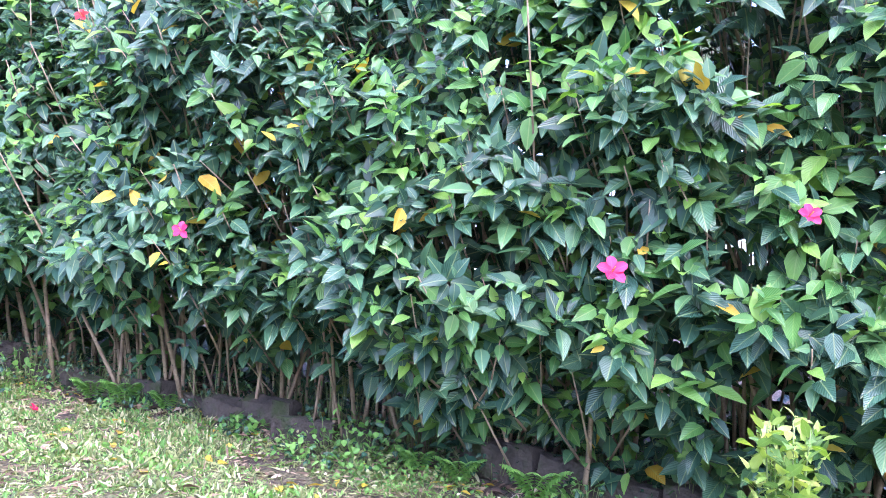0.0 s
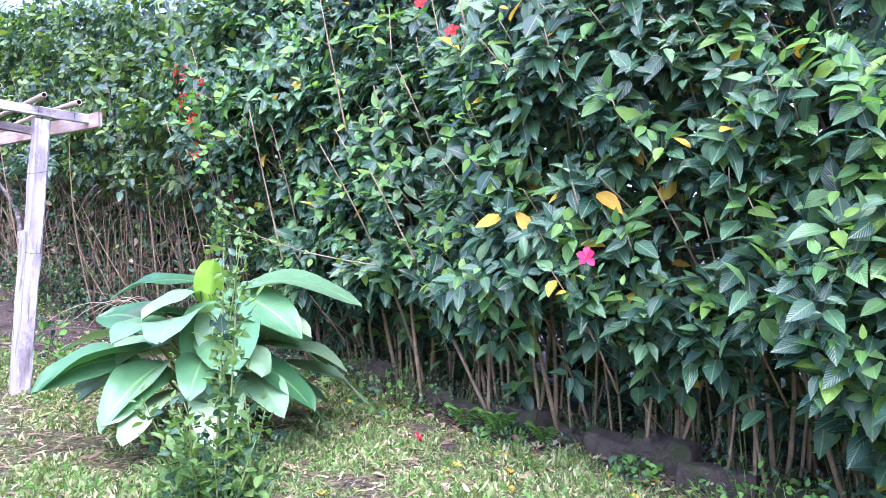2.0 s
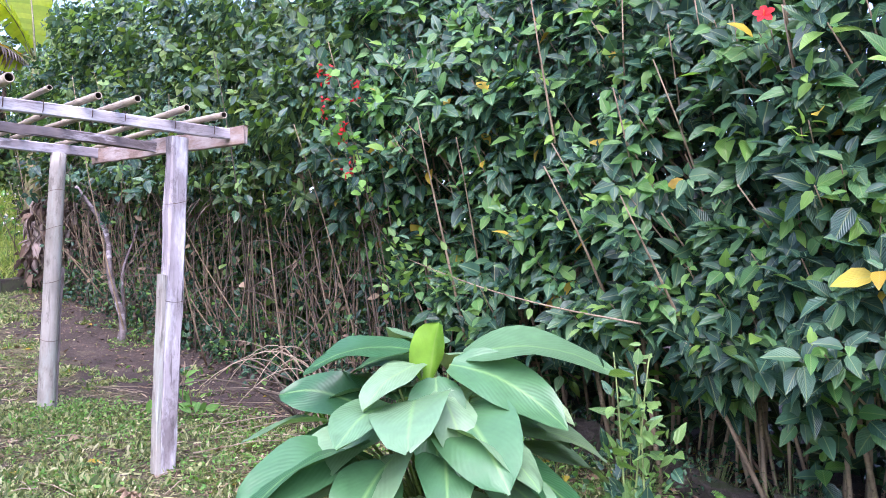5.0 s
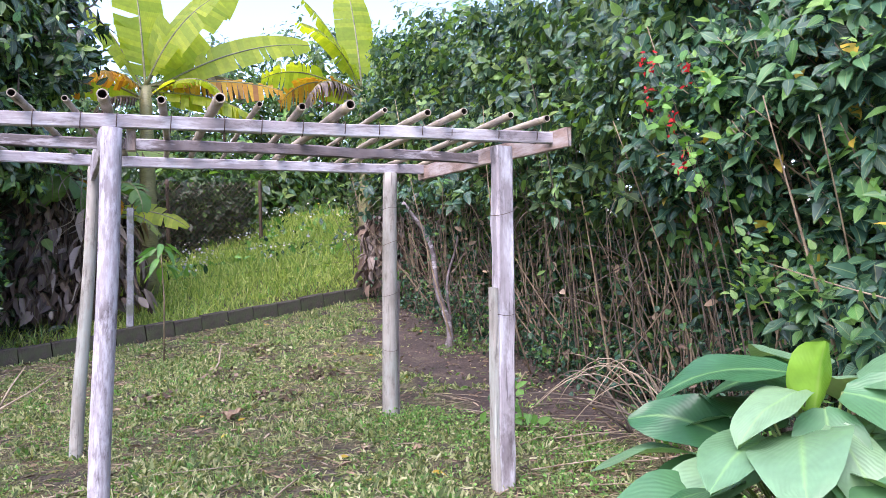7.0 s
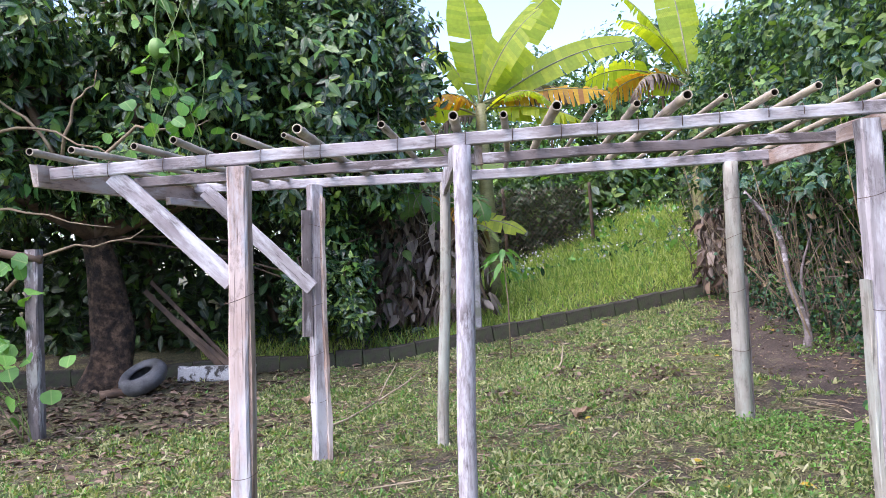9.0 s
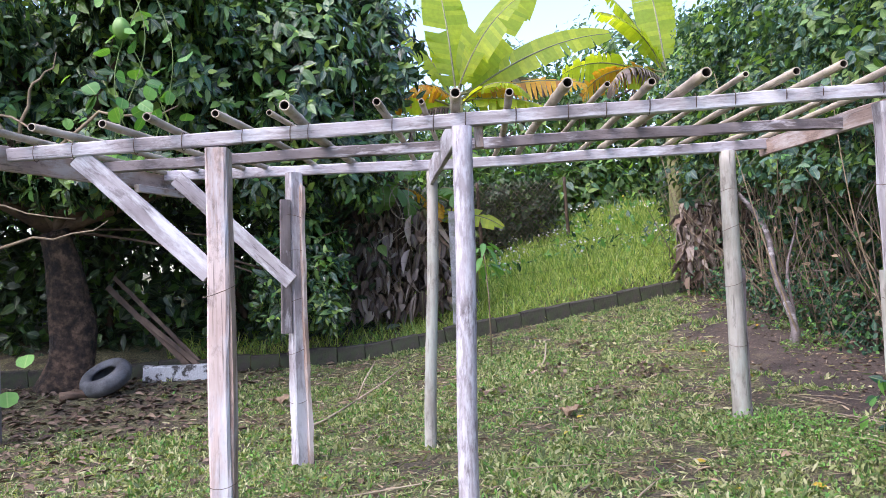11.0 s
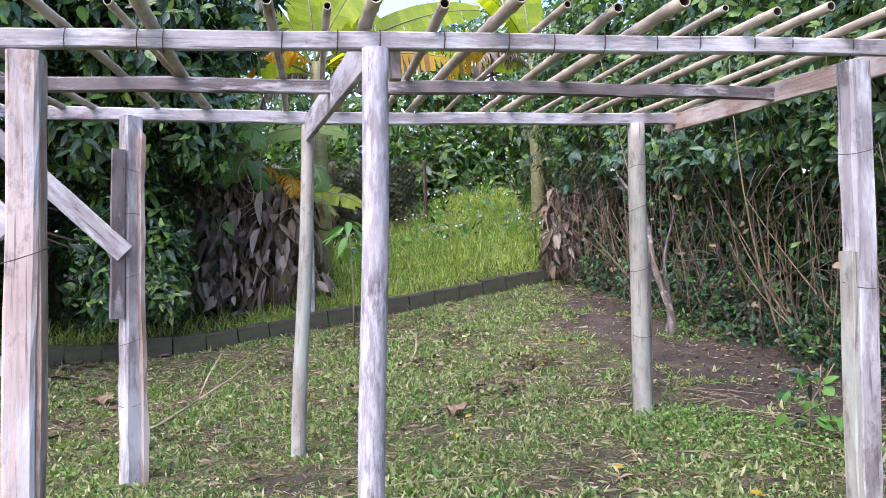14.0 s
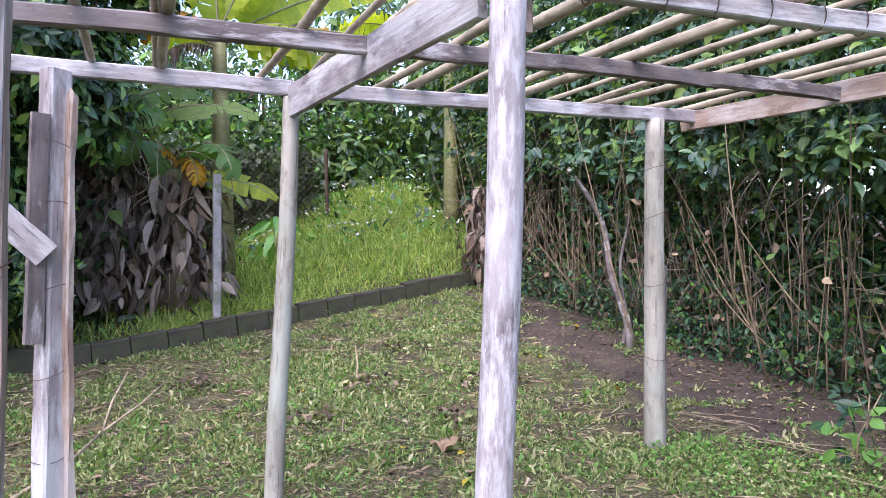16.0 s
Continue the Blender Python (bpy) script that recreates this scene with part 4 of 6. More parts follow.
def small_shrub(at, height, radius, name, label, count, tall, mat, size):
    """A loose little shrub of upright twigs set with small leaves."""
    x, y = at
    g = lie(x, y)
    top = thing(name, (x, y, g), label, "shrub")
    paths, P, A = [], [], []
    for k in range(count):
        a = rng.uniform(0, 6.28)
        h = height if k < tall else rng.uniform(0.2, 0.55) * height
        r = radius * (0.25 if k < tall else rng.uniform(0.4, 1.0))
        b, t = np.array([x + rng.normal(0, 0.04), y + rng.normal(0, 0.04), g - 0.01]), np.array([x + r * math.cos(a), y + r * math.sin(a), g + h])
        m = (b + t) / 2 + rng.normal(0, 0.05, 3)
        s = np.linspace(0, 1, 12)[:, None]
        c = (1 - s) ** 2 * b + 2 * s * (1 - s) * m + s ** 2 * t
        paths.append((c, np.linspace(0.008, 0.002, 12)))
        for q in np.linspace(0.25, 1, int(7 + 16 * h)):
            i = min(11, int(q * 11))
            P.append(c[i] + rng.normal(0, 0.02, 3)); A.append(np.append(rng.normal(0, 0.7, 2), 0.7))
    v, f = tubes(paths, 5)
    tagged(mesh_part("branchwork", v, f, M_GSTEM, top), kind="stuff")
    p, d, u, ln, w, rank = whorl(np.array(P), np.array(A), 5, size, fall=0.1, spacing=0.02, ratio=0.5)
    leaves("foliage", p, d, u, ln, w, mat, np.where(rng.uniform(0, 1, len(p)) < 0.35, 1, 0), top)
    return top


small_shrub((2.0, -3.8), 1.42, 0.3, "citrus_sapling", "slender young citrus shrub with small green leaves", 32, 3, [M_PALE, M_HIB], 0.07)
small_shrub((3.35, -7.74), 0.86, 0.34, "variegated_shrub", "low shrub with pale lime green leaves beside the hedge", 40, 8, [M_LIME, M_PALE], 0.075)
small_shrub((1.75, -4.35), 0.35, 0.3, "leafy_weed", "low weed with fresh green leaves on the lawn", 12, 0, [M_WEED, M_PALE], 0.06)


# ---- weeds and ferns ----
def weed(at, r, h, n, mats, name="weed_clump", label="clump of fresh green weeds at the hedge foot", size=0.05, cat="weed"):
    x, y = at
    g = lie(x, y)
    top = thing(name, (x, y, g), label, cat, "weeds by the hedge")
    a, q = rng.uniform(0, 6.28, n), np.sqrt(rng.uniform(0, 1, n)) * r
    px, py = x + q * np.cos(a), y + q * np.sin(a)
    pz = np.array([lie(i, j) for i, j in zip(px, py)]) + h * (1 - (q / r) ** 2) * rng.uniform(0.15, 1, n) + 0.01
    leaves("leaves", np.stack([px, py, pz], 1), dirs(n, 0.1), dirs(n, 1.6, 0.6), rng.uniform(0.6, 1.3, n) * size, rng.uniform(0.45, 0.9, n) * size, mats, np.where(rng.uniform(0, 1, n) < 0.4, 1, 0) if len(mats) > 1 else None, top)
    stalks = [(np.array([[x + 0.5 * (i - x), y + 0.5 * (j - y), g - 0.02], [i, j, k]]), [0.003, 0.002]) for i, j, k in zip(px[::3], py[::3], pz[::3])]
    v, f = tubes(stalks, 4)
    tagged(mesh_part("stalk_tuft", v, f, M_GSTEM, top), kind="stuff")


for y, r, h in ((-8.4, 0.3, 0.2), (-6.75, 0.25, 0.15), (-5.05, 0.36, 0.3), (-5.35, 0.36, 0.26), (-4.35, 0.2, 0.12), (-3.3, 0.22, 0.14), (-2.25, 0.4, 0.34), (-1.6, 0.36, 0.3), (-0.8, 0.3, 0.2), (0.0, 0.34, 0.2)):
    weed((4.5 + 0.06 * rng.normal(), y), r, h, 190, [M_WEED, M_HIB], size=0.05)
for x, y in ((4.28, -5.5), (4.35, -4.95), (4.2, -5.9), (4.45, -2.2), (2.6, 1.75), (2.35, 1.95), (2.55, 1.45), (2.85, 1.2), (2.2, 1.65), (2.7, 0.95), (3.1, 0.2), (3.4, -0.6), (2.6, -0.3), (3.3, 1.0), (4.1, 5.2), (3.9, 4.4)):
    weed((x, y), 0.36, 0.11, 260, [M_WEED, M_LAWN], size=0.03, label="low patch of bright green weeds on the soil")
for y in np.arange(-9.0, 0.4, 0.58):
    weed((4.84 + 0.1 * rng.normal(), y), 0.36, rng.uniform(0.25, 0.8), 280, [M_HIB, M_BLUE], "ground_ivy", "dark small-leaved growth over the stone edging", 0.04, "shrub")


def fern(at, size, turn):
    x, y = at
    g = lie(x, y)
    top = thing("fern", (x, y, g), "small bright green fern against the stone edging", "fern", "ferns by the hedge")
    P, D, N, L = [], [], [], []
    for k in range(5):
        a = radians(turn + k * 35)
        out = np.array([math.cos(a), math.sin(a), 0.0])
        side = np.array([-out[1], out[0], 0])
        for q in np.linspace(0.12, 1, 12):
            c = np.array([x, y, g]) + out * size * q * 0.75 + np.array([0, 0, size * (1.7 * q - 0.9 * q * q)])
            for sgn in (-1, 1):
                P.append(c); D.append(side * sgn + out * 0.35 - np.array([0, 0, 0.15])); N.append(np.array([0, 0, 1]) - out * (1.6 - 1.8 * q)); L.append(size * 0.3 * math.sin(3.0 * (q * 0.85 + 0.12)) + 0.01)
    L = np.array(L)
    leaves("fronds", P, D, N, L, L * 0.34, [M_WEED], parent=top)


for (x, y), s, t in (((4.58, -3.0), 0.24, 110), ((4.62, -3.28), 0.26, 120), ((4.7, -3.62), 0.2, 100), ((4.6, -6.0), 0.24, 130), ((4.62, -5.72), 0.22, 100), ((4.5, -6.5), 0.3, 120), ((3.9, 0.1), 0.3, 140)):
    fern((x - 0.14, y), s * 0.9, t)


# ---- large dark tree by the tyre ----
def tree(name, at, trunk_r, fork_z, crowns, label, leaf, mats, shares, per, bark=M_BARK, limbs_r=0.1, ratio=0.36, flare=1.5, count=8):
    """Trunk with limbs to each crown lobe; lobes are (x, y, z, rx, ry, rz, twigs)."""
    x, y = at
    g = lie(x, y)
    top = thing(name, (x, y, g), label, "tree")
    s = np.linspace(0, 1, 12)
    c = np.stack([x + 0.12 * np.sin(s * 3), y + 0.08 * np.sin(s * 4), g - 0.1 + s * (fork_z - g + 0.1)], 1)
    r = trunk_r * (1 + (flare - 1) * np.exp(-s * 9)) * (1 - 0.3 * s)
    v, f = tubes([(c, r)], 18)
    v = [tuple(Vector(q) + Vector((noise.noise((q[0] * 4, q[1] * 4, q[2] * 1.5)), noise.noise((q[1] * 4, q[2] * 1.5, q[0] * 4)), 0)) * trunk_r * 0.3) for q in v]
    mesh_part("trunk", v, f, M_TRUNK, top, "rough brown bark")
    paths, P, A = [], [], []
    for (a, b, e, rx, ry, rz, n) in crowns:
        ctr = np.array([a, b, e])
        t = np.linspace(0, 1, 9)[:, None]
        m = (c[-1] + ctr) / 2 + np.array([0, 0, 0.3])
        paths.append(((1 - t) ** 2 * c[-1] + 2 * t * (1 - t) * m + t ** 2 * ctr, np.linspace(limbs_r, 0.03, 9) if e > 3.1 else np.linspace(0.022, 0.012, 9)))
        u = dirs(n)
        u = u * (0.55 + 0.45 * rng.uniform(0, 1, n) ** 0.5)[:, None]
        q = ctr + u * np.array([rx, ry, rz]) * (1 + 0.25 * np.array([noise.noise(tuple(k * 2.2 + ctr)) for k in u]))[:, None]
        P.append(q); A.append(u * [1, 1, 0.6] + np.array([0, 0, 0.15]))
        for k in q[:: max(1, n // 14)]:
            paths.append((np.array([ctr, (ctr + k) / 2 + rng.normal(0, 0.1, 3), k]), [0.025, 0.014, 0.005]))
    v, f = tubes(paths, 6)
    mesh_part("branchwork", v, f, bark, top)
    P, A = np.concatenate(P), np.concatenate(A)
    p, d, u, ln, w, rank = whorl(P, A, count, leaf, fall=0.5, spacing=leaf * 0.22, ratio=ratio)
    mi = rng.choice(len(mats), len(p), p=shares)
    leaves("crown", p, d, u, ln, w, mats, mi, top)
    return top


# Forward lobes at y 4.3 and 3.2 are added to block light under the crown
tree("mango_tree", (-5.32, 5.7), 0.29, 2.4, (
    (-5.8, 5.6, 4.6, 1.6, 1.4, 1.3, 340), (-3.9, 5.9, 4.7, 1.7, 1.5, 1.4, 440), (-2.1, 6.5, 4.5, 1.2, 1.3, 1.5, 380), (-1.55, 6.9, 3.4, 0.75, 0.8, 0.9, 160), (-2.8, 6.6, 3.2, 1.1, 0.9, 0.8, 230),
    (-4.6, 5.2, 3.2, 1.4, 0.9, 0.65, 240), (-6.6, 4.6, 3.2, 1.2, 1.3, 0.9, 180), (-2.3, 7.0, 1.9, 0.7, 0.6, 0.9, 220), (-1.95, 6.75, 1.35, 0.4, 0.4, 0.65, 110), 
    (-4.2, 6.0, 6.4, 2.2, 1.8, 1.0, 360), (-2.0, 7.2, 6.2, 1.5, 1.5, 1.0, 240), (-6.9, 5.0, 5.8, 1.8, 1.6, 1.6, 260), (-0.95, 7.3, 5.0, 0.8, 0.9, 1.2, 120), (-4.2, 7.2, 5.0, 2.6, 0.8, 1.9, 420), (-7.0, 6.6, 4.2, 1.6, 0.9, 1.6, 240), (-2.55, 6.4, 1.5, 0.45, 0.4, 0.85, 130), (-5.9, 4.3, 5.0, 1.3, 0.9, 0.8, 220), (-7.6, 3.2, 4.0, 1.6, 1.4, 1.2, 220), (-3.6, 4.9, 5.3, 1.3, 1.0, 0.8, 200)),
    "large dark-leaved tree with a rough brown trunk over the lawn edge", 0.22, [M_MANGO, M_HIB, M_HIBY], [0.76, 0.12, 0.12], 8, count=10, ratio=0.44)

# thicket behind it; the shade there is put into the dark leaf colour
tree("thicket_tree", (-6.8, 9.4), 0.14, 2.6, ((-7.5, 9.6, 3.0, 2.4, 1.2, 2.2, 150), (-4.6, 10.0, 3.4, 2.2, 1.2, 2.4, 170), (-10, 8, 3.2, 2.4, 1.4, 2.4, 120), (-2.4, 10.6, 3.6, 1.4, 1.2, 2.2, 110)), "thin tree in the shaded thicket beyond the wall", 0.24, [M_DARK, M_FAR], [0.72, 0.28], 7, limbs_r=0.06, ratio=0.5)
for x, y, r in ((-5.9, 8.2, 0.08), (-3.7, 8.6, 0.1), (-7.6, 8.0, 0.07), (-2.9, 9.2, 0.06)):
    t = thing("slim_tree", (x, y, lie(x, y)), "slim dark trunk in the shaded thicket", "tree", "thicket trunks")
    log("trunk", (x, y, lie(x, y) - 0.1), (x + 0.3 * rng.normal(), y, 4.2), r, r * 0.6, M_BARK, t, "", 0.02, 9, seed=int(x * 7))

# Leaves mostly in M_DARK, so the gloom beyond the wall is coloured in
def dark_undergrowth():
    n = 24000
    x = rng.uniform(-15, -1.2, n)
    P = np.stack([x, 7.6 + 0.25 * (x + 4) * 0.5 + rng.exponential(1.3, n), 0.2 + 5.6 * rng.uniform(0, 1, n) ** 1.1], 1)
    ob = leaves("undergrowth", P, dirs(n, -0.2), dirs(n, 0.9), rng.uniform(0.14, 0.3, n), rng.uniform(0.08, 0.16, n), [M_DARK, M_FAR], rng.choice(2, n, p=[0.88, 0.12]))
    return tagged(ob, "dense undergrowth beyond the low wall, leaves coloured dark for the shade there", "shrubbery", kind="stuff")


dark_undergrowth()


# Added leaf backing; its dark colour stands for the shade behind the fence
def fence_dark_leaves():
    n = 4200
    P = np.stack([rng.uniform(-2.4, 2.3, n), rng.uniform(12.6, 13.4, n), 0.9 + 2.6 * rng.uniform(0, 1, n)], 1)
    ob = leaves("dark_backing_leaves", P, dirs(n, -0.2), dirs(n, 0.9), rng.uniform(0.12, 0.24, n), rng.uniform(0.07, 0.13, n), [M_DARK])
    return tagged(ob, "leaves filling in the dark behind the chain-link fence, coloured for shade", "shrubbery", kind="stuff")


fence_dark_leaves()


def slope_thicket():
    n = 7000
    x = rng.uniform(-2.5, 6.5, n)
    P = np.stack([x, 13.6 + 0.25 * np.abs(x - 1) + rng.exponential(0.6, n), 0.9 + 3.6 * rng.uniform(0, 1, n) ** 1.1], 1)
    ob = leaves("slope_thicket", P, dirs(n, -0.2), dirs(n, 0.9), rng.uniform(0.12, 0.26, n), rng.uniform(0.06, 0.13, n), [M_DARK, M_FAR, M_HIBY], rng.choice(3, n, p=[0.35, 0.45, 0.2]))
    return tagged(ob, "tangled green thicket at the top of the slope", "shrubbery", kind="stuff")


slope_thicket()

# trees along the far side of the slope
FAR_TREES = ((-0.8, 17.5, 4.8, 2.6), (2.2, 18.5, 5.8, 2.9), (5.2, 16.8, 6.2, 2.8), (8.4, 15.2, 6.4, 3.2), (-3.8, 17, 5.6, 2.8), (-8.6, 14, 5.2, 3.2), (-12.5, 8.5, 4.6, 3.4), (7.4, 10.8, 4.3, 2.0), (-13, 1.5, 4.4, 3.2), (1.0, 15.4, 3.0, 1.4), (3.4, 15.0, 3.1, 1.5))
for i, (x, y, z, r) in enumerate(FAR_TREES):
    n = int(120 * r)
    tree("background_tree", (x, y), 0.16, z - r * 0.4, ((x, y, z, r, r, r * 0.85, n), (x - r * 0.6, y - 0.4, z - r * 0.5, r * 0.7, r * 0.7, r * 0.75, n // 2), (x + r * 0.7, y - 0.3, z - r * 0.35, r * 0.7, r * 0.7, r * 0.7, n // 2), (x, y - 0.6, z - r * 1.0, r * 0.9, r * 0.6, r * 0.6, n // 2)),
         "leafy green tree beyond the grassy slope", 0.26, [M_FAR, M_HIB, M_HIBY], [0.7, 0.2, 0.1], 7, limbs_r=0.06, ratio=0.5)


# ---- bananas ----
def banana_leaf(base, azimuth, elevation, length, width, parent, mat=M_BAN, bend=0.9, torn=0.25, label="", seed=0, hang=0.0, face=0.0):
    """A banana blade: midrib arc with strips on each side, split at random into torn lappets."""
    a = radians(azimuth)
    out, side = np.array([math.cos(a), math.sin(a), 0.0]), np.array([-math.sin(a), math.cos(a), 0.0])
    n, pts, ang, p = 26, [], radians(elevation), np.array(base, float)
    stepl = length / n
    for i in range(n + 1):
        pts.append(p.copy())
        p = p + (out * math.cos(ang) + np.array([0, 0, math.sin(ang)])) * stepl
        ang -= bend / n * (0.4 + 1.3 * i / n)
    pts = np.array(pts)
    e = radians(elevation - 30 * bend)
    over = np.array([0, 0, math.cos(e)]) - out * math.sin(e)
    side = side * (1 - face) + over * face
    side /= np.linalg.norm(side)
    verts, faces, uvs = [], [], []
    r = np.random.default_rng(seed)
    for sgn in (-1, 1):
        tilt = 0.25
        for i in range(3, n):
            if r.uniform() < torn:
                tilt = 0.25 - 0.9 * r.uniform()
            gap = 0.16 * (r.uniform() < torn)
            row = []
            for k in (i, i + 1):
                q = (k - 3) / (n - 3)
                c = pts[min(n, k)]
                h = 0.5 * width * max(0.05, math.sin(math.pi * (0.05 + 0.92 * q)) ** 0.5)
                for m in (0.0, 0.5, 1.0):
                    verts.append(c + side * sgn * h * m * math.cos(tilt * m) + np.array([0, 0, h * math.sin(tilt * 0.8) * m - hang * h * m * m]) + out * (0.1 * h * m + (gap * 0.35 * m * m if k == i else 0.0)))
                    uvs.append((q, 0.5 + 0.5 * sgn * m)); row.append(len(verts) - 1)
            faces += [(row[0], row[1], row[4], row[3]), (row[1], row[2], row[5], row[4])]
    ob = mesh_part("banana_leaf", [tuple(v) for v in verts], faces, mat, parent, label, smooth=False)
    layer = ob.data.uv_layers.new(name="UVMap")
    for loop in ob.data.loops:
        layer.data[loop.index].uv = uvs[loop.vertex_index]
    v, f = tubes([(pts[::2], np.linspace(0.025, 0.005, len(pts[::2])))], 6)
    mesh_part("midrib", v, f, M_BANT, ob)
    return ob


def banana(at, crown_z, label, blades, skirt=0, r=0.11, lean=(0, 0), spread=0.5, hang=0.36):
    x, y = at
    g = lie(x, y)
    top = thing("banana_plant", (x, y, g), label, "banana plant", "banana clump")
    s = np.linspace(0, 1, 9)
    c = np.stack([x + lean[0] * s, y + lean[1] * s, g - 0.05 + (crown_z - g) * s], 1)
    v, f = tubes([(c, r * (1.15 - 0.5 * s))], 12)
    mesh_part("stalk", v, f, M_BANT, top)
    for i, (az, elev, L, w, mat, bend, torn, hang, *face) in enumerate(blades):
        banana_leaf(c[-1] - np.array([0, 0, 0.12 * (i % 3)]), az, elev, L, w, top, mat, bend, torn, "", i + int(abs(x) * 50), hang, *face)
    if skirt:
        n = skirt
        q = rng.uniform(0, 1, n)
        a = rng.uniform(0, 6.28, n)
        rad = 0.14 + spread * rng.uniform(0, 1, n) * (1.1 - 0.5 * q)
        P = np.stack([x + rad * np.cos(a), y + rad * np.sin(a), g + 0.25 + q * (crown_z - g - 0.2)], 1)
        D = np.stack([0.35 * np.cos(a), 0.35 * np.sin(a), np.full(n, -1.0)], 1) + rng.normal(0, 0.3, (n, 3))
        leaves("dead_leaves", P, D, np.stack([np.cos(a), np.sin(a), np.zeros(n)], 1) + rng.normal(0, 0.5, (n, 3)), rng.uniform(0.12, hang, n), rng.uniform(0.04, 0.15, n), [M_DRYB, M_LITTER], np.where(rng.uniform(0, 1, n) < 0.5, 1, 0), parent=top, label="hanging skirt of dry grey-brown leaves", droop=0.3, fold=0.9)
    return top


banana((0.15, 9.2), 4.65, "tall banana plant with bright leaves coloured as if backlit", (
    (15, 62, 2.7, 0.95, M_BAN, 0.4, 0.12, 0.0, 0.8), (4, 34, 3.1, 0.55, M_BAN, 0.6, 0.15, 0.0, 0.7), (178, 32, 1.5, 0.5, M_BAN, 1.2, 0.3, 0.1, 0.7), (340, 66, 2.0, 0.8, M_BAN, 0.7, 0.15, 0.0, 0.6), (110, 84, 2.6, 0.9, M_BAN, 0.35, 0.1, 0.0), (160, 70, 2.6, 0.85, M_BAN, 0.8, 0.2, 0.1),
    (355, 10, 2.3, 0.6, M_BANY, 0.45, 0.8, 0.4, 0.5), (215, 40, 1.5, 0.5, M_BANY, 2.4, 0.6, 0.8), (335, 40, 1.6, 0.5, M_BAN, 1.9, 0.3, 0.3), (12, 24, 2.1, 0.45, M_DRYB, 1.0, 0.9, 1.3), (345, 2, 1.9, 0.5, M_BAN, 0.7, 0.4, 0.9), (190, 15, 1.2, 0.5, M_DRYB, 2.2, 0.9, 1.0)), 0, 0.15)
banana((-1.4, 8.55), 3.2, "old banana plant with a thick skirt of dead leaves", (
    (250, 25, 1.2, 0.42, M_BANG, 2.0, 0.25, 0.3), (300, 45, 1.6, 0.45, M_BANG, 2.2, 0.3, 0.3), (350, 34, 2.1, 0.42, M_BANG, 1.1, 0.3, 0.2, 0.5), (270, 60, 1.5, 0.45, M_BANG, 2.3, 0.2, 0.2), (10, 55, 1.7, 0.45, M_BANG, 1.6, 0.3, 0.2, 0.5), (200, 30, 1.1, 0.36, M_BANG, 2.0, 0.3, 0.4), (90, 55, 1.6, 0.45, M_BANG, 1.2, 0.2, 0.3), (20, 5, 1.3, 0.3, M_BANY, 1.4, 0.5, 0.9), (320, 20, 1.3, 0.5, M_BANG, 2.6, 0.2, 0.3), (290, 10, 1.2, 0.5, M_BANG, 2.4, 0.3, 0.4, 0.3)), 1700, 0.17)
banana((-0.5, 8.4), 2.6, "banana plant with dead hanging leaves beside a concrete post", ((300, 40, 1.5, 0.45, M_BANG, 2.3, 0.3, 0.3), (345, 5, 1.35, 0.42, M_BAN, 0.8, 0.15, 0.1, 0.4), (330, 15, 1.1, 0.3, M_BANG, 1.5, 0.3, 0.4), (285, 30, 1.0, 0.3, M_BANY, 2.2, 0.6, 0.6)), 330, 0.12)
banana((4.3, 10.6), 5.1, "banana plant with upright and torn orange leaves", (
    (95, 80, 2.7, 0.85, M_BAN, 0.4, 0.1, 0.1), (175, 70, 2.3, 0.7, M_BAN, 0.5, 0.2, 0.1), (182, 36, 2.2, 0.6, M_BAN, 1.2, 0.5, 0.3, 0.6), (185, 18, 1.9, 0.55, M_BANY, 1.4, 0.8, 0.5, 0.6), (30, 50, 1.9, 0.6, M_BAN, 1.2, 0.3, 0.3), (195, 48, 1.6, 0.5, M_DRYB, 2.6, 0.9, 1.0), (200, 64, 2.0, 0.6, M_BAN, 1.2, 0.2, 0.2)), 0, 0.13)
banana((3.95, 8.15), 2.3, "dead banana stump with hanging brown leaves", (), 520, 0.1, (0, 0), 0.26, 0.32)


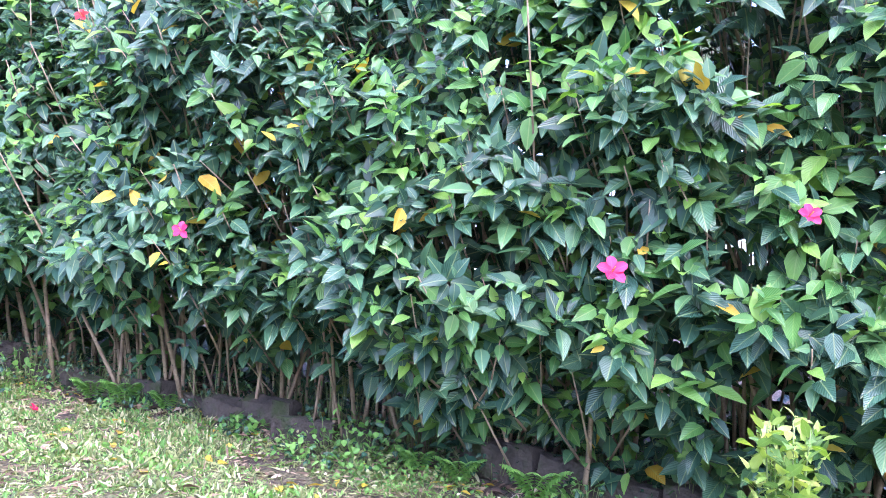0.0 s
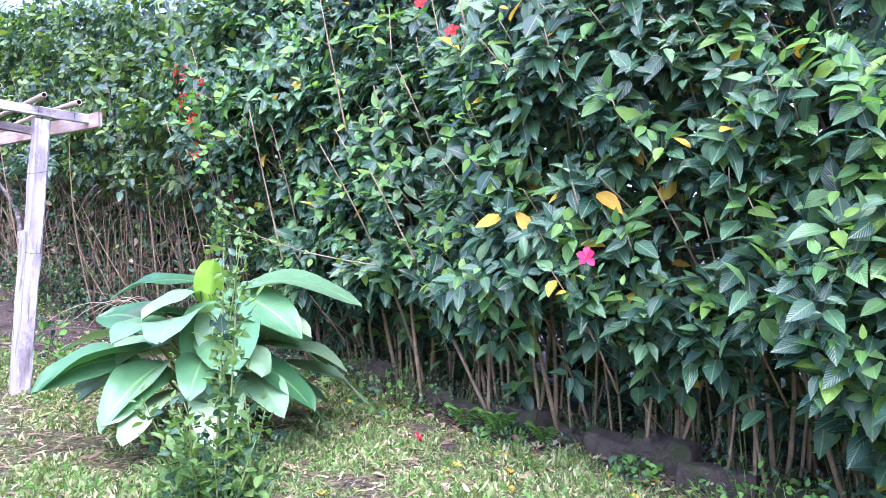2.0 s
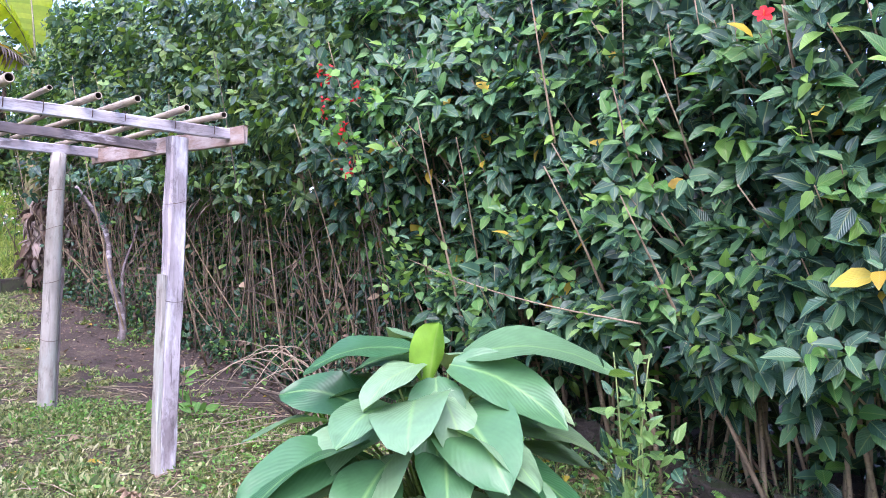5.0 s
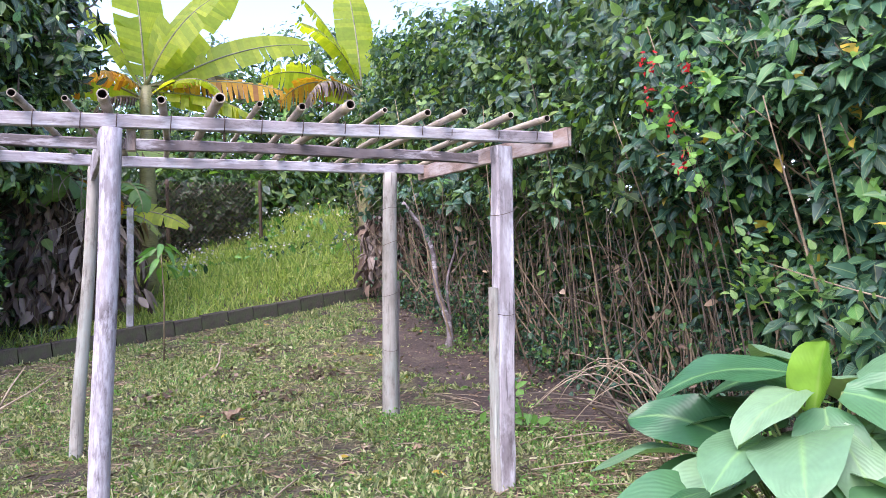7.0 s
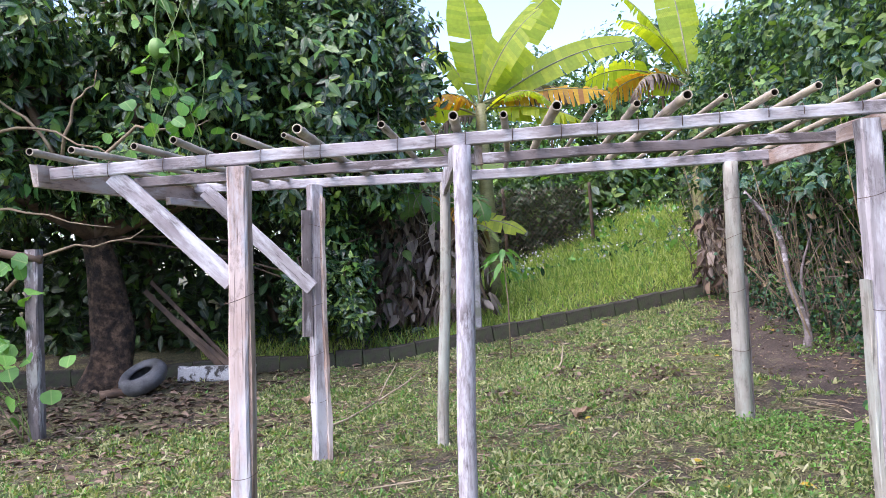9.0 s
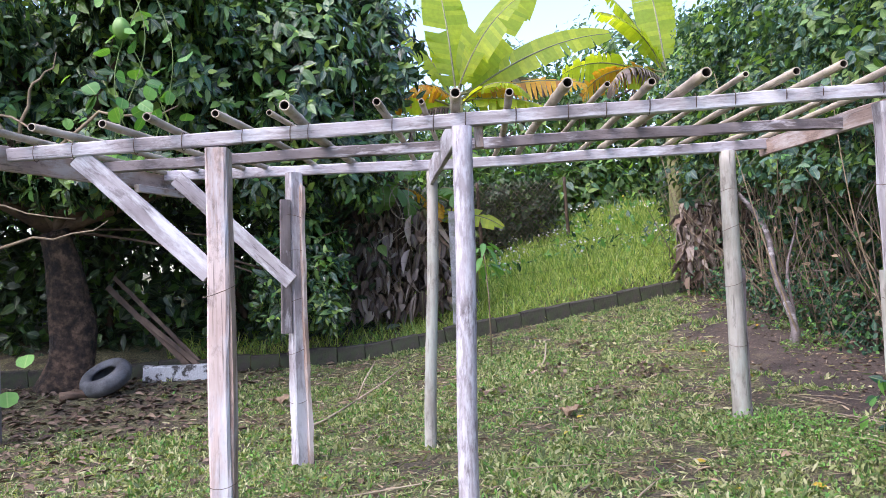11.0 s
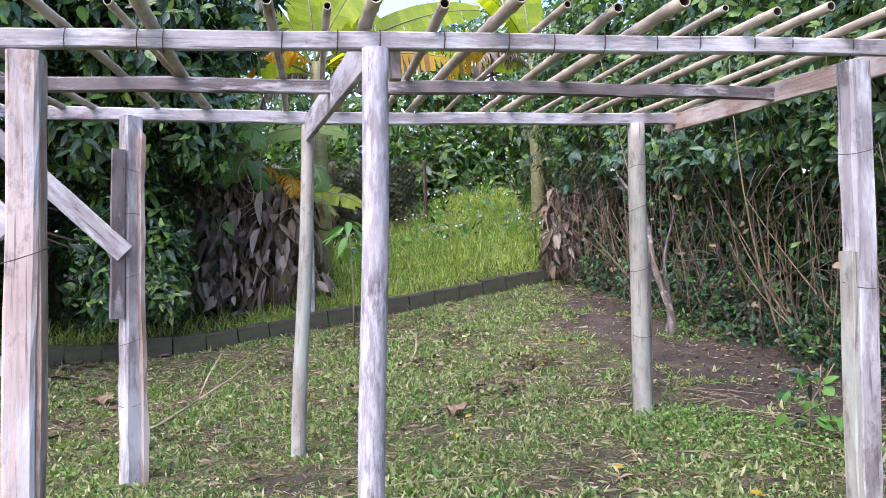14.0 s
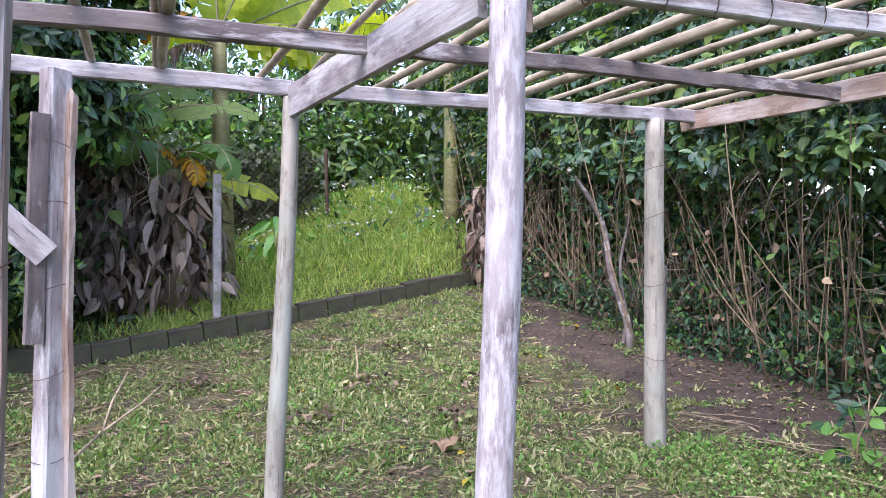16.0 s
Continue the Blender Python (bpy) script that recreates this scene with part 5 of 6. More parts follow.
# ---- fence at the back ----
def build_fence():
    top = thing("fence_post", (-0.1, 7.5, lie(-0.1, 7.5)), "grey concrete fence post behind the low wall", "fence post")
    timber("shaft", (-0.13, 7.5, lie(-0.1, 7.5) - 0.1), (-0.08, 7.5, 2.42), 0.1, 0.1, M_CONC, top, "", 0.004, seed=61)
    net = thing("chain_link_fence", (0.9, 12.2, lie(0.9, 12.2)), "dark rusty chain-link fence on the slope", "fence")
    paths = []
    z0, z1, x0, x1 = lie(0.9, 12.2) - 0.3, 3.3, -1.6, 2.4
    for k in np.arange(x0 - 1.6, x1, 0.11):
        for s in (-1, 1):
            pts = []
            for q in np.linspace(0, 1, 7):
                z = z0 + q * (z1 - z0)
                x = k + 0.8 + s * (q - 0.5) * (z1 - z0) * 0.9
                if x0 <= x <= x1:
                    pts.append((x, 12.2 + 0.004 * s, z))
            if len(pts) > 1:
                paths.append((np.array(pts), [0.005] * len(pts)))
    v, f = tubes(paths, 3)
    mesh_part("wire_mesh", v, f, M_WIRE, net)
    for x in (-1.6, 0.5, 2.4):
        log("fence_stake", (x, 12.25, lie(x, 12.25) - 0.2), (x, 12.25, 3.35), 0.04, 0.035, M_BARK, net, "", 0.006, 8, seed=int(x * 5))
    for z in (1.35, 1.75):
        w = thing("fence_wire", (-1.5, 7.55, lie(-1.5, 7.55)), "thin sagging fence wire above the low wall", "wire", "fence wires")
        s = np.linspace(0, 1, 15)
        v, f = tubes([(np.stack([-3.2 + 6.6 * s, 7.0 + 1.35 * s, z - 0.1 + 0.3 * s - 0.08 * np.sin(3.14 * s)], 1), [0.0018] * 15)], 4)
        mesh_part("wire", v, f, M_WIRE, w)


build_fence()


# ---- lawn edge on the far side: tyre, planks, posts ----
def build_tyre():
    x, y = -4.58, 5.3
    g = lie(x, y)
    top = thing("old_tyre", (x, y, g), "old grey tyre tilted against the tree foot", "tyre")
    bm = bmesh.new()
    prof = []
    for a in np.linspace(0.55, 2 * math.pi - 0.55, 18):
        prof.append((0.235 - 0.095 * math.cos(a) * 1.0, 0.105 * math.sin(a) * (1.0 + 0.12 * abs(math.sin(a)))))
    n = 40
    rings = []
    for i in range(n):
        t = 6.2832 * i / n
        ring = []
        for j, (r, h) in enumerate(prof):
            groove = 0.006 if (j in (7, 10) or (j in (6, 11) and i % 2)) else 0.0
            rr = r + 0.0 - groove * (1 if r > 0.25 else 0)
            ring.append(bm.verts.new((rr * math.cos(t), rr * math.sin(t), h)))
        rings.append(ring)
    for i in range(n):
        a, c = rings[i], rings[(i + 1) % n]
        for j in range(len(prof) - 1):
            bm.faces.new((a[j], a[j + 1], c[j + 1], c[j]))
    bmesh.ops.recalc_face_normals(bm, faces=bm.faces)
    tyre = part("casing", bm, M_RUB, top, "", pose(x, y, g + 0.2, 27, -14, 0), smooth=True)
    sol = tyre.modifiers.new("thick", "SOLIDIFY"); sol.thickness = 0.014
    logob = thing("short_log", (-4.75, 5.15, lie(-4.75, 5.15)), "short dark log lying under the tyre", "log")
    log("stem", (-5.0, 4.95, lie(-5.0, 4.95) + 0.05), (-4.45, 5.35, lie(-4.45, 5.35) + 0.06), 0.06, 0.05, M_BARK, logob, "", 0.012, 10, seed=5)


build_tyre()


def build_clutter():
    b = thing("painted_beam", (-3.75, 5.95, lie(-3.75, 5.95)), "old beam with peeling white paint on the leaf litter", "beam")
    timber("beam", (-4.35, 5.9, lie(-4.35, 5.9) + 0.1), (-3.3, 6.05, lie(-3.3, 6.05) + 0.1), 0.16, 0.22, M_PAINT, b, "", 0.012, seed=71, notch=0.04)
    for i, (p0, p1, w) in enumerate((((-3.75, 6.2, 0.34), (-4.98, 6.35, 1.62), 0.08), ((-3.6, 6.3, 0.34), (-4.95, 6.5, 1.75), 0.06), ((-3.55, 6.15, 0.33), (-4.5, 6.3, 1.15), 0.07))):
        q = thing("leaning_plank", p0, "long brown plank leaning towards the tree trunk", "plank", "leaning planks")
        timber("board", (p0[0], p0[1], lie(p0[0], p0[1]) + 0.02), p1, 0.04, w, M_BARK, q, "", 0.006, seed=72 + i, roll=20)
    p = thing("garden_post", (-4.67, 3.07, lie(-4.67, 3.07)), "rough grey wooden post overgrown by a vine", "post")
    timber("post", (-4.67, 3.07, lie(-4.67, 3.07) - 0.1), (-4.6, 3.07, 2.12), 0.13, 0.14, M_DARKW, p, "", 0.012, seed=81)
    log("rail", (-4.5, 3.05, 2.02), (-6.6, 2.6, 2.5), 0.045, 0.04, M_BARK, p, "rough round rail", 0.012, 9, seed=82)
    # climbing vine on the post
    vn = thing("climbing_vine", (-4.75, 2.95, lie(-4.75, 2.95)), "squash vine with broad pale green leaves on the post", "vine")
    n = 46
    P = np.stack([-5.0 + rng.normal(0, 0.28, n), 2.85 + rng.normal(0, 0.15, n), rng.uniform(0.35, 2.2, n)], 1)
    leaves("foliage", P, dirs(n, -0.5), dirs(n, 0.3) + np.array([0.2, -0.9, 0.3]), rng.uniform(0.13, 0.22, n), rng.uniform(0.14, 0.22, n), [M_WEED], parent=vn, rows=ROUND_ROWS)
    s = np.linspace(0, 1, 14)
    paths = [(np.stack([-4.75 - 0.5 * s + 0.12 * np.sin(7 * s + k), 2.95 - 0.15 * s, lie(-4.75, 2.95) + 2.1 * s], 1), [0.006] * 14) for k in range(4)]
    v, f = tubes(paths, 5)
    tagged(mesh_part("vine_stem", v, f, M_GSTEM, vn), kind="stuff")
    # hanging vine with a fruit, over the end of the pergola
    hv = thing("chayote_vine", (-3.9, 4.2, 4.4), "hanging chayote vine with a pale green fruit", "vine")
    hv.location.z = 2.6
    n = 44
    P = np.stack([-3.25 + rng.normal(0, 0.3, n) + 0.0, 3.6 + rng.normal(0, 0.25, n), rng.uniform(2.7, 4.6, n)], 1)
    leaves("foliage", P, dirs(n, -0.5), dirs(n, 0.3) + np.array([0.2, -0.8, 0.4]), rng.uniform(0.1, 0.2, n), rng.uniform(0.1, 0.2, n), [M_WEED, M_HIBY], np.where(rng.uniform(0, 1, n) < 0.4, 1, 0), hv, rows=ROUND_ROWS)
    paths = [(np.stack([-3.25 + 0.2 * np.sin(5 * s + k * 2) + 0.1 * (k - 1), 3.6 + 0.1 * np.cos(4 * s + k), 4.9 - 2.3 * s], 1), [0.005] * 14) for k in range(4)]
    v, f = tubes(paths, 5)
    tagged(mesh_part("vine_stem", v, f, M_GSTEM, hv), kind="stuff")
    bm = bmesh.new()
    bmesh.ops.create_uvsphere(bm, u_segments=20, v_segments=14, radius=0.09)
    for q in bm.verts:
        q.co.z *= 1.25
        q.co.x *= 1 - 0.25 * max(0, q.co.z) / 0.11
        q.co += q.co.normalized() * 0.006 * math.sin(5 * math.atan2(q.co.y, q.co.x))
    part("fruit", bm, M_PALE, hv, "pale green pear-shaped fruit", pose(-3.32, 3.45, 4.25), smooth=True)
    # grey bare limbs of the dark tree
    lm = thing("fallen_branch", (-5.2, 4.3, 2.0), "pale lichen-covered bare branch caught in the tree", "branch")
    paths = []
    for b, t in (((-5.9, 4.2, 3.6), (-3.9, 4.1, 3.35)), ((-4.9, 4.2, 3.3), (-4.35, 4.1, 4.4)), ((-5.0, 4.25, 3.35), (-6.2, 4.0, 4.5)), ((-4.4, 4.15, 3.2), (-3.1, 4.3, 3.75)), ((-6.3, 4.0, 2.6), (-4.3, 4.2, 2.55)), ((-5.6, 4.1, 1.75), (-3.9, 4.2, 2.5))):
        b, t = np.array(b), np.array(t)
        s = np.linspace(0, 1, 9)[:, None]
        paths.append((b + (t - b) * s + np.concatenate([0 * s, 0 * s, 0.15 * np.sin(s * 5)], 1) + rng.normal(0, 0.02, (9, 3)), np.linspace(0.024, 0.006, 9)))
    for one in paths:
        v, f = tubes([one], 6)
        mesh_part("limb", v, f, M_STEM, lm)


build_clutter()


def build_sapling():
    x, y = 0.32, 5.76
    g = lie(x, y)
    top = thing("young_tree", (x, y, g), "thin sapling with a few drooping light green leaves", "sapling")
    v, f = tubes([(np.array([[x, y, g - 0.02], [x + 0.02, y, g + 0.8], [x - 0.01, y, g + 1.5]]), [0.012, 0.009, 0.006])], 6)
    mesh_part("stem", v, f, M_STEM, top)
    n = 16
    a = rng.uniform(0, 6.28, n)
    P = np.stack([x + 0.05 * np.cos(a), y + 0.05 * np.sin(a), g + rng.uniform(1.2, 1.52, n)], 1)
    leaves("foliage", P, np.stack([np.cos(a), np.sin(a), rng.uniform(-0.8, 0.1, n)], 1), dirs(n, 1.5, 0.4), rng.uniform(0.22, 0.34, n), rng.uniform(0.07, 0.11, n), [M_HIBY], parent=top, droop=0.4)


build_sapling()


# ---- dead stems and gnarled trunk in front of the bare stretch ----
def build_dead_bush():
    top = thing("dead_bush", (3.95, 0.35, lie(3.95, 0.35)), "heap of arching bare grey stems in front of the hedge", "branches")
    paths = []
    g = lie(3.9, 0.3)
    for k in range(11):
        a = radians(120 + rng.uniform(-80, 110))
        L = rng.uniform(0.5, 1.5)
        b = np.array([4.0 + rng.normal(0, 0.12), 0.35 + rng.normal(0, 0.2), g - 0.02])
        t = b + np.array([math.cos(a) * L, math.sin(a) * L * 0.8, rng.uniform(0.02, 0.75)])
        m = (b + t) / 2 + np.array([0, 0, rng.uniform(0.15, 0.6)])
        s = np.linspace(0, 1, 10)[:, None]
        paths.append(((1 - s) ** 2 * b + 2 * s * (1 - s) * m + s ** 2 * t, np.linspace(0.012, 0.004, 10)))
    v, f = tubes(paths, 5)
    tagged(mesh_part("branchwork", v, f, M_DSTEM, top), kind="stuff")
    for k in range(9):
        b = np.array([3.72 + rng.normal(0, 0.12), -0.15 + rng.normal(0, 0.2), lie(3.7, -0.15) - 0.02])
        a, L = radians(rng.uniform(120, 200)), rng.uniform(0.5, 1.15)
        t = b + np.array([math.cos(a) * L, math.sin(a) * L, rng.uniform(0.35, 0.85)])
        m = b + np.array([math.cos(a) * L * 0.35, math.sin(a) * L * 0.35, rng.uniform(0.8, 1.3)])
        s = np.linspace(0, 1, 12)[:, None]
        arch = thing("arching_shoot", tuple(b), "bare pale shoot arching out of the hedge foot", "branch", "arching shoots")
        v, f = tubes([((1 - s) ** 2 * b + 2 * s * (1 - s) * m + s ** 2 * t, np.linspace(0.006, 0.0025, 12))], 6)
        mesh_part("stem", v, f, M_STRAW, arch)
    s = np.linspace(0, 1, 14)
    c = np.stack([3.75 - 0.25 * s, -2.75 + 1.75 * s, 1.16 + 0.36 * s - 0.06 * np.sin(3.1 * s)], 1)
    shoot = thing("leafy_shoot", tuple(c[0]), "long woody shoot with small pale leaves leaning from the hedge", "branch")
    v, f = tubes([(c, np.linspace(0.006, 0.003, 14))], 6)
    mesh_part("stem", v, f, M_STEM, shoot)
    P = np.concatenate([c[[3, 5, 7, 9, 10]], c[11:].repeat(7, 0) + rng.normal(0, 0.11, (21, 3))])
    p, d, u, ln, w, rank = whorl(P, dirs(len(P), 0.8), 6, 0.085, fall=0.1)
    leaves("foliage", p, d, u, ln, w, [M_PALE, M_HIB], np.where(rng.uniform(0, 1, len(p)) < 0.35, 1, 0), shoot)
    sp = thing("leafy_sprout", (3.0, 1.15, lie(3.0, 1.15)), "dark green leafy sprout on bare soil", "plant")
    n = 34
    g = lie(3.0, 1.15)
    P = np.stack([3.0 + rng.normal(0, 0.12, n), 1.15 + rng.normal(0, 0.1, n), g + rng.uniform(0.08, 0.5, n)], 1)
    leaves("foliage", P, dirs(n, -0.4), dirs(n, 0.8), rng.uniform(0.09, 0.15, n), rng.uniform(0.05, 0.08, n), [M_HIB, M_WEED], np.where(rng.uniform(0, 1, n) < 0.55, 1, 0), sp)
    v, f = tubes([(np.array([[3.0 + 0.1 * k, 1.15, g - 0.02], [3.0 + 0.06 * k, 1.15, g + 0.25], [3.0 - 0.1 * k, 1.12, g + 0.5]]), [0.007, 0.006, 0.004]) for k in (-1, 0, 1)], 5)
    tagged(mesh_part("sprout_stem", v, f, M_STEM, sp), kind="stuff")
    gt = thing("gnarled_tree", (3.75, 4.6, lie(3.75, 4.6)), "gnarled pale grey trunk leaning out of the hedge", "tree")
    g = lie(3.75, 4.6)
    s = np.linspace(0, 1, 12)
    c = np.stack([3.74 - 0.1 * s - 0.3 * s ** 4 + 0.04 * np.sin(11 * s), 4.5 + 0.45 * s, g - 0.05 + 1.95 * s], 1)
    c2 = np.stack([3.7 + 0.3 * s + 0.05 * np.sin(8 * s), 4.6 + 0.3 * s, g - 0.05 + 1.5 * s], 1)
    v, f = tubes([(c, np.linspace(0.046, 0.024, 12)), (c2, np.linspace(0.024, 0.012, 12))], 10)
    mesh_part("trunk", v, f, M_DARKW, gt, "pale grey lichen-covered bark")
    n = 26
    P = np.stack([3.4 + rng.normal(0, 0.35, n), 4.4 + rng.normal(0, 0.4, n), g + 1.95 + rng.normal(0, 0.2, n)], 1)
    p, d, u, ln, w, rank = whorl(P, dirs(n, 0.3) + [-0.5, -0.3, 0], 7, 0.13)
    leaves("crown", p, d, u, ln, w, [M_BLUE, M_HIBY], np.where(rng.uniform(0, 1, len(p)) < 0.1, 1, 0), gt)


build_dead_bush()


# ---- old trunks and hanging tendrils at the back ----
for x, y, r, h, lean in ((4.42, 7.45, 0.085, 2.5, 0.05), (4.66, 7.6, 0.07, 2.6, -0.04)):
    t = thing("bare_tree", (x, y, lie(x, y)), "dark reddish-brown trunk standing in the dry hedge", "tree", "old trunks")
    log("trunk", (x, y, lie(x, y) - 0.1), (x + lean, y, lie(x, y) + h), r, r * 0.75, M_TRUNK, t, "", 0.02, 12, seed=int(x * 9))
for k, (x, y, z, drop, swing) in enumerate(((-0.95, 7.75, 3.1, 1.25, 0.25), (-0.7, 7.7, 3.0, 0.9, -0.3), (-1.25, 7.8, 3.2, 1.5, 0.35), (-0.45, 7.65, 2.7, 0.8, 0.5))):
    t = thing("tendril", (x, y, z), "thin pale tendril hanging from the banana leaves", "vine", "tendrils")
    s = np.linspace(0, 1, 18)
    v, f = tubes([(np.stack([x + swing * np.sin(3.6 * s) + 0.06 * np.sin(11 * s + k), y - 0.1 * s, z - drop * s + 0.1 * np.sin(9 * s)], 1), np.linspace(0.008, 0.004, 18))], 5)
    mesh_part("stem", v, f, M_STRAW, t)


# ---- grass and litter ----
def scatter(name, n, box, keep, size, ratio, mats, label, category, droop=0.3, up=0.7, rows=BLADE_ROWS, shares=None, lift=0.0, flat=False, fold=0.22):
    x, y = rng.uniform(box[0], box[1], n), rng.uniform(box[2], box[3], n)
    m = np.array([keep(a, b) for a, b in zip(x, y)])
    x, y = x[m], y[m]
    n = len(x)
    P = np.stack([x, y, np.array([lie(a, b) for a, b in zip(x, y)]) + lift], 1)
    D = dirs(n, up)
    if flat:
        D[:, 2] *= 0.12
    N = dirs(n, 2.0 if flat else 1.0, 0.5)
    L = rng.uniform(size[0], size[1], n)
    ob = leaves(name, P, D, N, L, L * rng.uniform(ratio[0], ratio[1], n), mats, rng.choice(len(mats), n, p=shares) if shares else None, droop=droop, rows=rows, fold=fold)
    return tagged(ob, label, category, kind="stuff")


def behind_wall(a, b):
    return b > wall_y(a) + 0.15


GX, GY = np.arange(-7.0, 6.01, 0.06), np.arange(-8.0, 17.01, 0.06)
GROUND_Z = np.array([[lie(a, b) for a in GX] for b in GY])
TUFT = np.array([[noise.noise((a * 0.9, b * 0.9, 4)) * 0.7 + noise.noise((a * 3.4, b * 3.4, 4)) * 0.8 + noise.noise((a * 8.5, b * 8.5, 14)) * 0.6 for a in GX] for b in GY])


def sample(grid, x, y):
    u, v = (x - GX[0]) / 0.06, (y - GY[0]) / 0.06
    i, j = np.clip(u.astype(int), 0, len(GX) - 2), np.clip(v.astype(int), 0, len(GY) - 2)
    a, b = u - i, v - j
    return (grid[j, i] * (1 - a) + grid[j, i + 1] * a) * (1 - b) + (grid[j + 1, i] * (1 - a) + grid[j + 1, i + 1] * a) * b


def ease(v, a, b):
    k = np.clip((v - a) / (b - a), 0, 1)
    return k * k * (3 - 2 * k)


def lawn(name, n, box, label, size, ratio, mats, shares, rise, bias, dry=False, droop=0.35):
    x, y = rng.uniform(box[0], box[1], n), rng.uniform(box[2], box[3], n)
    bare = 0.62 * ease(y, -0.4, 2.0) * (1 - ease(y, 6.0, 7.5)) * ease(x, 1.7, 3.6) + 0.6 * ease(x, 4.2, 4.6) + 0.8 * ease(-x, 2.6, 3.6) * ease(y, 2.6, 4.2)
    tuft = sample(TUFT, x, y)
    ok = (y < wall_y(0) + x * 0.265 - 0.1) & (tuft * (-0.6 if dry else 1.0) + bias - bare > rng.uniform(-0.3, 0.3, n))
    x, y, tuft = x[ok], y[ok], tuft[ok]
    n = len(x)
    D = dirs(n, rise)
    D[:, 2] = np.abs(D[:, 2]) * (0.15 if dry else 1.0)
    L = rng.uniform(size[0], size[1], n) * (1 + 0.7 * np.clip(tuft, -0.4, 0.8) * (not dry))
    P = np.stack([x, y, sample(GROUND_Z, x, y) - 0.004 + 0.012 * dry], 1)
    return blades(name, P, D, L, L * rng.uniform(ratio[0], ratio[1], n), mats, rng.choice(len(mats), n, p=shares), label, "grass", droop)


lawn("lawn_grass", 430000, (-4.6, 4.7, -2.0, 8.5), "short patchy mown grass and clover", (0.03, 0.085), (0.07, 0.26), [M_LAWN, M_WEED], [0.84, 0.16], 0.8, 0.05)
lawn("hedge_side_grass", 170000, (1.2, 4.75, -7.4, -2.0), "short green grass and clover along the hedge", (0.028, 0.075), (0.07, 0.26), [M_LAWN, M_WEED], [0.72, 0.28], 0.8, 0.12)
lawn("path_grass", 60000, (-6.0, 1.2, -8.0, -2.0), "short patchy grass where people walk", (0.03, 0.07), (0.12, 0.35), [M_LAWN, M_WEED], [0.8, 0.2], 0.45, 0.1)
lawn("mown_clippings", 60000, (-5.0, 4.4, -6.0, 8.2), "dry straw-coloured grass clippings", (0.03, 0.11), (0.06, 0.2), [M_DRY, M_LAWN], [0.6, 0.4], 0.0, 0.1, True, 0.05)


def slope_grass(n):
    x, y = rng.uniform(-4.5, 5.4, n), rng.uniform(7.0, 16.5, n)
    d = y - (wall_y(0) + 0.265 * x)
    ok = (d > 0.12) & (d < 7.5) & ((x > -1.0) | (rng.uniform(0, 1, n) < 0.3))
    x, y, d = x[ok], y[ok], d[ok]
    n = len(x)
    tuft = sample(TUFT, x, y)
    D = dirs(n, 2.0, 0.75)
    L = rng.uniform(0.14, 0.42, n) * (1 + 0.6 * np.clip(tuft, -0.5, 1))
    return blades("slope_grass", np.stack([x, y, sample(GROUND_Z, x, y) - 0.02], 1), D, L, rng.uniform(0.008, 0.02, n), [M_GRASS, M_WEED], rng.choice(2, n, p=[0.92, 0.08]), "tall bright green grass on the slope behind the wall", "grass", 0.5)


slope_grass(120000)
scatter("slope_weeds", 1000, (0.4, 5.0, 9.8, 14.5), lambda a, b: noise.noise((a, b, 3)) > -0.1, (0.08, 0.22), (0.25, 0.5), [M_WEED, M_HIB, M_HIBY], "leafy weeds on the upper slope", "weeds", 0.3, 0.5, LEAF_ROWS, [0.45, 0.4, 0.15], lift=0.14)
scatter("slope_flowers", 700, (0.6, 5.0, 9.2, 14.0), lambda a, b: noise.noise((a * 1.5, b * 1.5, 8)) > 0.0, (0.03, 0.055), (0.8, 1.0), [M_BLOOM], "tiny white and yellow wild flowers on the slope", "flowers", 0.1, 0.5, ROUND_ROWS, lift=0.36)
scatter("leaf_litter", 5200, (-6.8, -1.2, 0.2, 7.2), lambda a, b: not behind_wall(a, b) and rng.uniform() < 0.8 * step(-a, 1.8, 3.8) * step(b, 0.4, 3.6) + 0.04, (0.06, 0.15), (0.35, 0.6), [M_LITTER], "brown fallen leaves under the tree", "fallen leaves", 0.25, 0.0, LEAF_ROWS, lift=0.02, flat=True, fold=0.5)
scatter("soil_litter", 4200, (1.9, 4.6, -0.8, 8.0), lambda a, b: not behind_wall(a, b) and rng.uniform() < 0.15 + 0.85 * step(a, 2.2, 3.6), (0.02, 0.07), (0.25, 0.6), [M_LITTER, M_DRY, M_LAWN], "small dead leaves and bits on the bare soil", "fallen leaves", 0.25, 0.0, LEAF_ROWS, [0.6, 0.22, 0.18], lift=0.008, flat=True, fold=0.4)
scatter("stray_leaves", 260, (-2, 4.6, -6.6, 7.5), lambda a, b: not behind_wall(a, b), (0.05, 0.12), (0.4, 0.6), [M_DRY, M_YEL], "single fallen leaves on the lawn", "fallen leaves", 0.2, 0.0, LEAF_ROWS, [0.8, 0.2], lift=0.02, flat=True, fold=0.4)
scatter("hedge_litter", 2600, (4.35, 5.5, -8.6, 0.6), lambda a, b: True, (0.04, 0.11), (0.3, 0.6), [M_DRY, M_LITTER, M_YEL], "brown leaf litter under the hedge", "fallen leaves", 0.25, 0.0, LEAF_ROWS, [0.6, 0.34, 0.06], lift=0.015, flat=True, fold=0.5)
scatter("hedge_leaves", 150, (3.4, 4.65, -7, -1.2), lambda a, b: True, (0.06, 0.1), (0.45, 0.6), [M_YEL, M_DRY], "yellow fallen leaves beside the hedge", "fallen leaves", 0.2, 0.0, LEAF_ROWS, [0.5, 0.5], lift=0.02, flat=True, fold=0.4)


